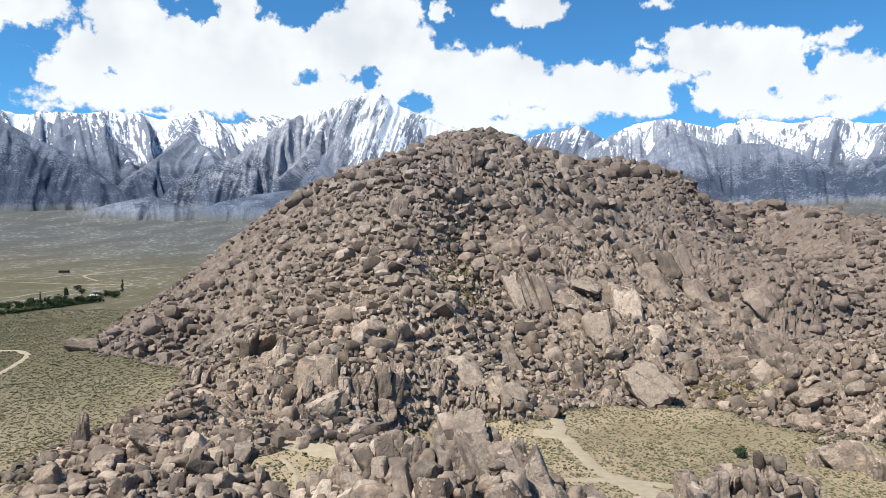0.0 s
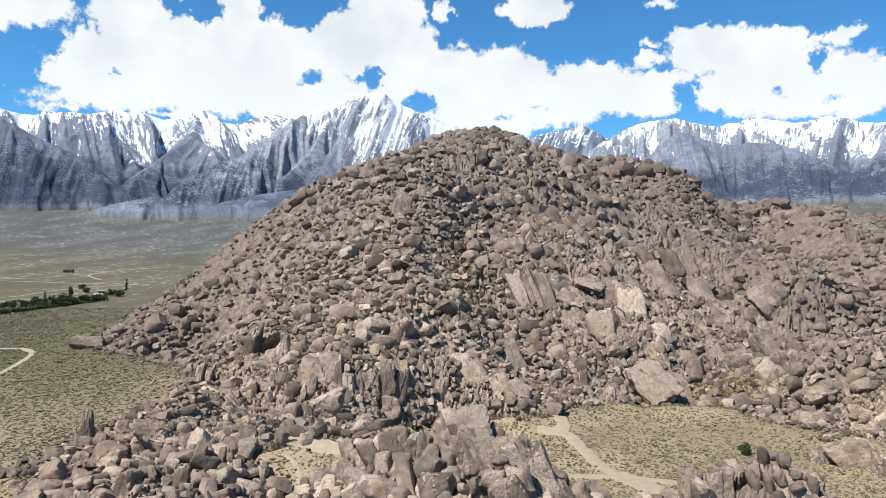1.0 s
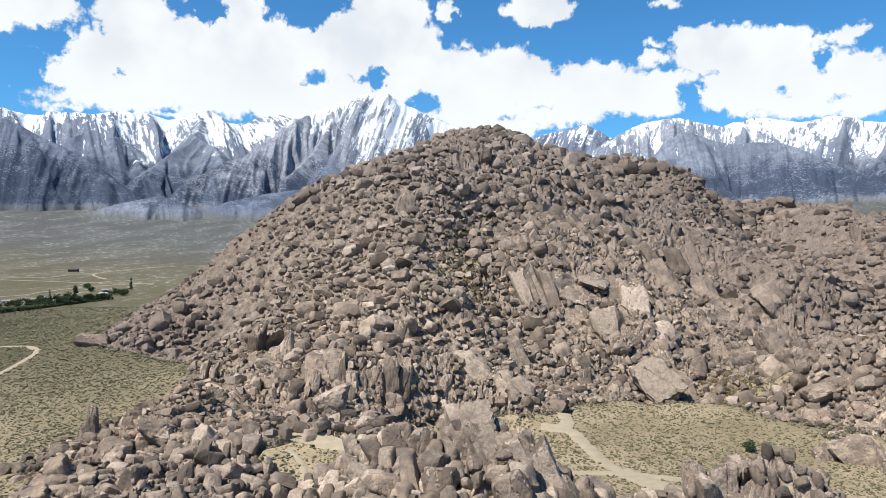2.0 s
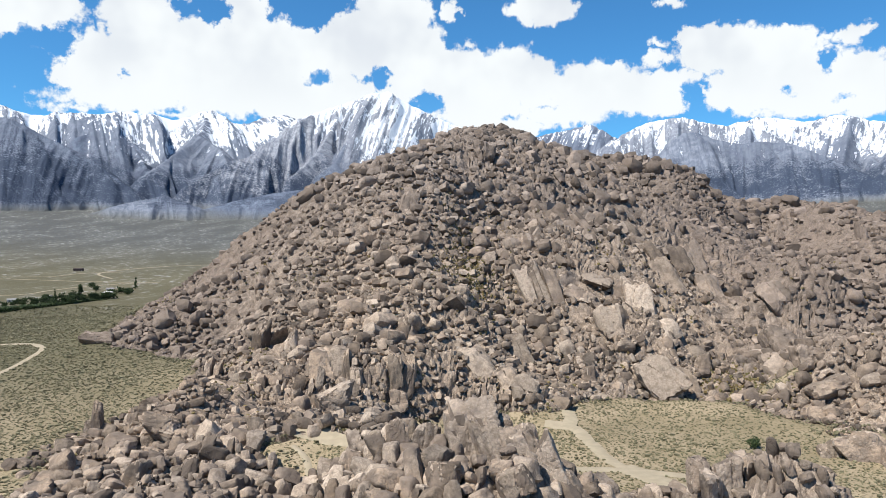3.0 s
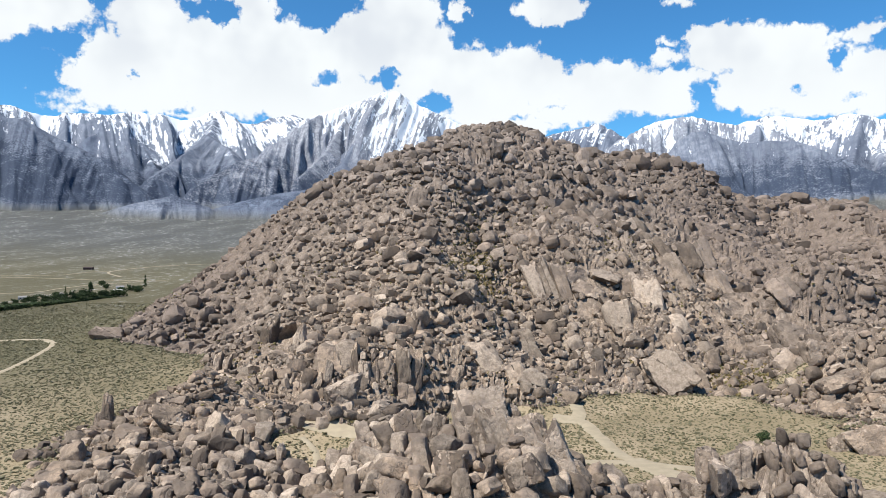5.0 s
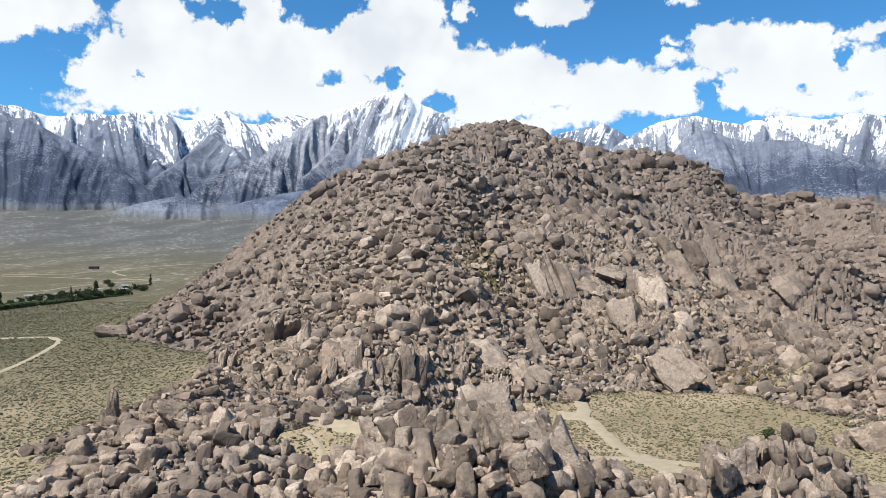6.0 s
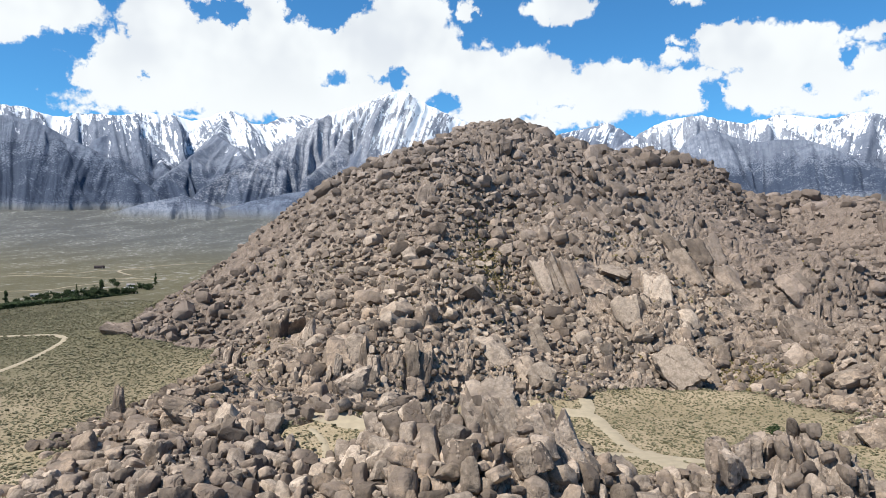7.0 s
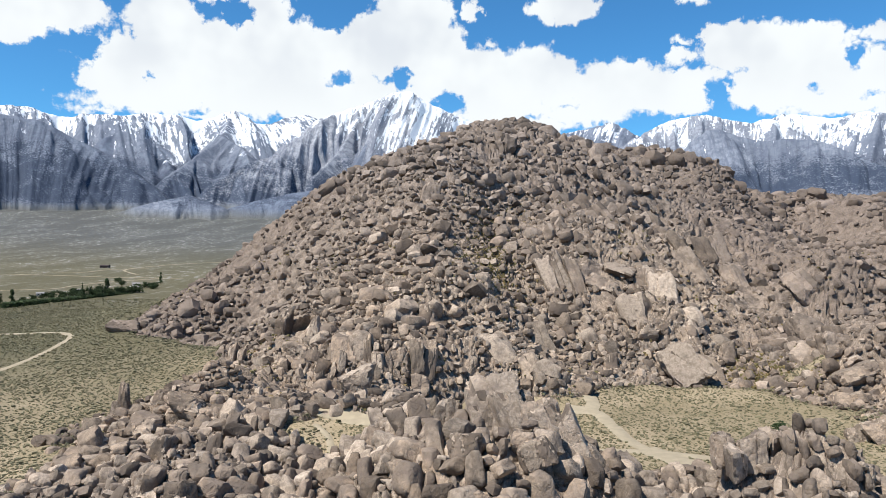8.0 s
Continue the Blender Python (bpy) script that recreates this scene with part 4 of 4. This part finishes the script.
# ---- brush ----
def brush():
    rng = np.random.RandomState(5)
    n = 330000
    a = rng.uniform(-0.66, 0.62, n)
    r = np.sqrt(rng.uniform(150.0 ** 2, 640.0 ** 2, n))
    x, y = np.sin(a) * r, np.cos(a) * r
    strip = rng.rand(n) < 0.05
    x, y = np.where(strip, rng.uniform(-420, -180, n), x), np.where(strip, rng.uniform(430, 640, n), y)
    r = np.where(strip, 300.0, np.hypot(x, y))
    keep = (rockiness(x, y) < 0.55) & (rng.rand(n) < np.clip(240.0 / r, 0.15, 1.0) * (0.35 + 1.1 * fbm(x / 25.0, y / 25.0, 3)))
    x, y = x[keep][:40000], y[keep][:40000]
    clear = np.ones(len(x), bool)
    for line, half in TRACK_LINES:
        for (a, b), w in zip(line, half):
            clear &= (x - a) ** 2 + (y - b) ** 2 > w * w
    x, y = x[clear], y[clear]
    n = len(x)
    shapes = []
    for s in range(10):
        v, f = BLOCKS[1]
        q = v * (1 + np.random.RandomState(s).uniform(-0.35, 0.35, (len(v), 1))) * 1.15
        shapes.append((q * np.array([1, 1, 0.75]), f))
    w = rng.uniform(0.25, 0.55, n) * np.where(rng.rand(n) < 0.05, 1.8, 1.0) * np.clip(y / 300.0, 0.85, 1.3)
    size = np.stack([w, w * rng.uniform(0.7, 1.2, n), w * rng.uniform(0.6, 1.0, n)], -1)
    o = np.zeros(n)
    v, f = scatter(shapes, np.stack([x, y, height(x, y) + 0.3 * w], -1), size, turns(rng.uniform(0, 6.3, n), o, o), rng.randint(0, 10, n))
    ob = new("sagebrush", raw_mesh("sagebrush", v, f, [SAGE], smooth=False))
    tagged(ob, "scattered low grey-green sagebrush on the desert floor", "shrubs", kind="stuff")


brush()


def dry_grass():
    """Ochre tufts in the gullies and gaps of the rock hill."""
    rng = np.random.RandomState(77)
    x = np.concatenate([rng.normal(9, 8, 1500), rng.normal(122, 8, 900), rng.uniform(-190, 260, 9000)])
    y = np.concatenate([rng.normal(372, 26, 1500), rng.normal(293, 14, 900), rng.uniform(190, 470, 9000)])
    keep = (rockiness(x, y) > 0.5) & ((np.arange(len(x)) < 2400) | (fbm(x / 16.0, y / 16.0, 3) > 0.60))
    x, y = x[keep], y[keep]
    n = len(x)
    shapes = [(BLOCKS[1][0] * (1 + np.random.RandomState(90 + s).uniform(-0.4, 0.4, (8, 1))), BLOCKS[1][1]) for s in range(6)]
    w = rng.uniform(0.35, 0.95, n)
    size = np.stack([w, w * rng.uniform(0.7, 1.2, n), w * rng.uniform(0.6, 1.1, n)], -1)
    top = bedrock(x, y)[0]
    v, f = scatter(shapes, top + np.array([0, 0, 0.25]), size, turns(rng.uniform(0, 6.3, n), np.zeros(n), np.zeros(n)), rng.randint(0, 6, n))
    tagged(new("dry_grass", raw_mesh("dry_grass", v, f, [STRAW], smooth=False)), "ochre dry grass tufts in gullies between the boulders", "grass", kind="stuff")


dry_grass()


# ---- trees ----
def part(name, bm, mat, parent, label=""):
    mesh = bpy.data.meshes.new(name)
    bm.to_mesh(mesh)
    bm.free()
    mesh.materials.append(mat)
    ob = new(name, mesh)
    ob.parent = parent
    return tagged(ob, label)


def limb(bm, a, b, r0, r1, sides=6):
    way = (Vector(b) - Vector(a))
    turn = way.to_track_quat("Z", "Y").to_matrix().to_4x4()
    bmesh.ops.create_cone(bm, cap_ends=True, segments=sides, radius1=r0, radius2=r1, depth=way.length,
                          matrix=Matrix.Translation((Vector(a) + Vector(b)) / 2) @ turn)


def tree(seed, tall, wide, conifer):
    """A tapered trunk with limbs, and a crown of small leaf clumps with gaps."""
    rng = random.Random(seed)
    ob = new("conifer_tree" if conifer else "broadleaf_tree")
    bm = bmesh.new()
    limb(bm, (0, 0, -0.4), (0.1, 0, tall * (0.96 if conifer else 0.6)), 0.05 * tall ** 0.8, 0.02 * tall ** 0.6, 8)
    tips = []
    for i in range(16 if conifer else 9):
        a = rng.uniform(0, 6.283)
        if conifer:
            h = tall * rng.uniform(0.12, 0.95)
            reach = wide * (1.02 - h / tall)
            tip = (math.cos(a) * reach, math.sin(a) * reach, h - 0.05 * tall)
        else:
            h = tall * rng.uniform(0.2, 0.55)
            reach = wide * rng.uniform(0.5, 0.95)
            tip = (math.cos(a) * reach, math.sin(a) * reach, min(h + tall * rng.uniform(0.1, 0.4), tall))
        limb(bm, (0, 0, h), tip, 0.012 * tall, 0.004 * tall, 5)
        tips.append(((0, 0, h), tip))
    part("trunk", bm, BARK, ob, "brown bark trunk and limbs")
    centres, sizes = [], []
    for base, tip in tips:
        for _ in range(26):
            t = rng.uniform(0.25, 1.08)
            s = (0.16 if conifer else 0.30) * wide
            centres.append([base[k] + (tip[k] - base[k]) * t + rng.gauss(0, s) * (0.8 if k == 2 else 1.0) for k in range(3)])
            sizes.append(rng.uniform(0.08, 0.2) * wide)
    if conifer:
        for _ in range(40):
            h = rng.uniform(0.1, 1.0)
            w = wide * (1.02 - h) * rng.uniform(0.1, 1.0)
            a = rng.uniform(0, 6.283)
            centres.append([math.cos(a) * w, math.sin(a) * w, h * tall])
            sizes.append(rng.uniform(0.1, 0.2) * wide)
    n = len(centres)
    rs = np.random.RandomState(seed)
    shapes = [(BLOCKS[1][0] * (1 + rs.uniform(-0.4, 0.4, (8, 1))), BLOCKS[1][1]) for _ in range(4)]
    at = np.array(centres)
    at[:, 2] = np.maximum(at[:, 2], 0.08 * tall)
    size = np.array(sizes)[:, None] * rs.uniform(0.7, 1.3, (n, 3))
    v, f = scatter(shapes, at, size, turns(rs.uniform(0, 6.3, n), rs.normal(0, 0.5, n), rs.normal(0, 0.5, n)), rs.randint(0, 4, n))
    crown = new("crown", raw_mesh("crown", v, f, [LEAF], smooth=False))
    crown.parent = ob
    tagged(crown, "dark green leaf clumps")
    return tagged(ob, "dark green cone-shaped conifer tree beside the brush" if conifer else "dark green bushy broadleaf tree in a row",
                  "tree", group="trees along the stream")


SPECIES = [tree(21, 7.5, 3.2, False), tree(22, 5.5, 3.0, False), tree(23, 4.2, 2.8, False), tree(24, 12.0, 3.0, True), tree(25, 9.5, 1.9, True)]
# kind, place and size of each tree along the stream
ROW = [(1, -391, 636, 1.0), (0, -384, 640, 0.9), (2, -375, 637, 1.1), (1, -379, 646, 1.1), (0, -372, 652, 1.0), (1, -366, 652, 1.1), (0, -373, 666, 1.15), (3, -370, 677, 1.0),
       (2, -366, 672, 1.2), (1, -364, 688, 1.0), (0, -362, 694, 0.8), (1, -358, 700, 1.0), (2, -353, 706, 1.1), (2, -376, 753, 1.0), (1, -373, 766, 0.9),
       (2, -366, 772, 1.0), (4, -383, 824, 1.1), (2, -452, 853, 1.0), (2, -419, 800, 1.0), (4, -427, 731, 0.6), (1, -398, 630, 1.0), (2, -360, 756, 1.1), (2, -412, 690, 1.0)]
for i, (kind, x, y, size) in enumerate(ROW):
    m = pose(x, y, float(height(x, y)) - 0.2, 0, 0, 47.0 * i)
    copy_thing(SPECIES[kind], m @ Matrix.Diagonal((1.35 * size, 1.35 * size, 1.45 * size, 1)))
for i, ob in enumerate(SPECIES):
    x, y = -404 - 4.0 * i, 628 - 9.0 * i
    ob.matrix_world = pose(x, y, float(height(x, y)) - 0.2)


bush = tree(41, 4.2, 2.0, False)
bush.name = "juniper_bush"
tagged(bush, "dark green juniper bush at the edge of the rocks", "bush")
bush.matrix_world = pose(96.5, 223.0, float(height(96.5, 223.0)) - 0.3)


def thicket():
    """The dense willow band along the stream."""
    rng = np.random.RandomState(31)
    n = 3200
    t = rng.rand(n)
    x = -392 + 32 * t + rng.normal(0, 2.5, n)
    y = 556 + 142 * t + rng.normal(0, 4.0, n)
    w = rng.uniform(0.5, 1.3, n)
    z = height(x, y) + rng.uniform(0.2, 4.2, n) * (1 - 0.7 * t)
    shapes = [(BLOCKS[1][0] * (1 + np.random.RandomState(60 + s).uniform(-0.4, 0.4, (8, 1))), BLOCKS[1][1]) for s in range(5)]
    v, f = scatter(shapes, np.stack([x, y, z], -1), w[:, None] * rng.uniform(0.7, 1.2, (n, 3)), turns(rng.uniform(0, 6.3, n), rng.normal(0, 0.4, n), rng.normal(0, 0.4, n)), rng.randint(0, 5, n))
    tagged(new("willow_thicket", raw_mesh("willow_thicket", v, f, [LEAF], smooth=False)), "dark green willow thicket along the stream", "bushes", kind="stuff")


thicket()


# ---- buildings on the flat ----
def cuboid(bm, x, y, z, w, d, h):
    bmesh.ops.create_cube(bm, size=1.0, matrix=Matrix.Translation((x, y, z + h / 2)) @ Matrix.Diagonal((w, d, h, 1)))


def house(x, y, turn, w, d, h, rise, wall, roof, label, category="house"):
    """A small gabled building with door and windows."""
    ob = new("house")
    bm = bmesh.new()
    cuboid(bm, 0, 0, -0.5, w, d, h + 0.5)
    part("wall", bm, wall, ob)
    bm = bmesh.new()
    o = 0.4
    ring = [bm.verts.new(p) for p in ((-w / 2 - o, -d / 2 - o, h), (w / 2 + o, -d / 2 - o, h), (w / 2 + o, d / 2 + o, h), (-w / 2 - o, d / 2 + o, h),
                                      (-w / 2 - o, 0, h + rise), (w / 2 + o, 0, h + rise))]
    for q in ((0, 1, 5, 4), (2, 3, 4, 5), (0, 4, 3), (1, 2, 5), (3, 2, 1, 0)):
        bm.faces.new([ring[i] for i in q])
    part("roof", bm, roof, ob)
    for i in range(max(int(w / 4), 1)):
        bm = bmesh.new()
        cuboid(bm, -w / 2 + (i + 0.5) * w / max(int(w / 4), 1), -d / 2 - 0.02, h * 0.35, 1.2, 0.12, 1.1)
        part("window", bm, GLASS, ob)
    bm = bmesh.new()
    cuboid(bm, w / 2 - 1.2, -d / 2 - 0.03, 0, 0.95, 0.14, 2.05)
    part("door", bm, ROOF, ob)
    ob.matrix_world = pose(x, y, float(height(x, y)), 0, 0, turn)
    tagged(ob, label, category, group="buildings on the flat")


house(-648, 1180, 8, 15.0, 8.0, 3.6, 1.6, DARKWOOD, DARKWOOD, "long dark brown barn alone on the open plain", "barn")
house(-398, 792, 20, 8.0, 6.0, 2.8, 1.4, PALEWALL, ROOF, "small pale house with grey roof among trees")
house(-378, 748, -10, 9.0, 6.0, 2.6, 1.2, PALEWALL, PALEWALL, "small white house beside the trees")
house(-430, 664, 30, 8.0, 6.0, 2.6, 1.2, PALEWALL, ROOF, "small pale house behind the willow thicket")
house(-417, 702, 0, 7.0, 5.0, 2.6, 1.2, PALEWALL, ROOF, "small pale house with grey roof on the flat")
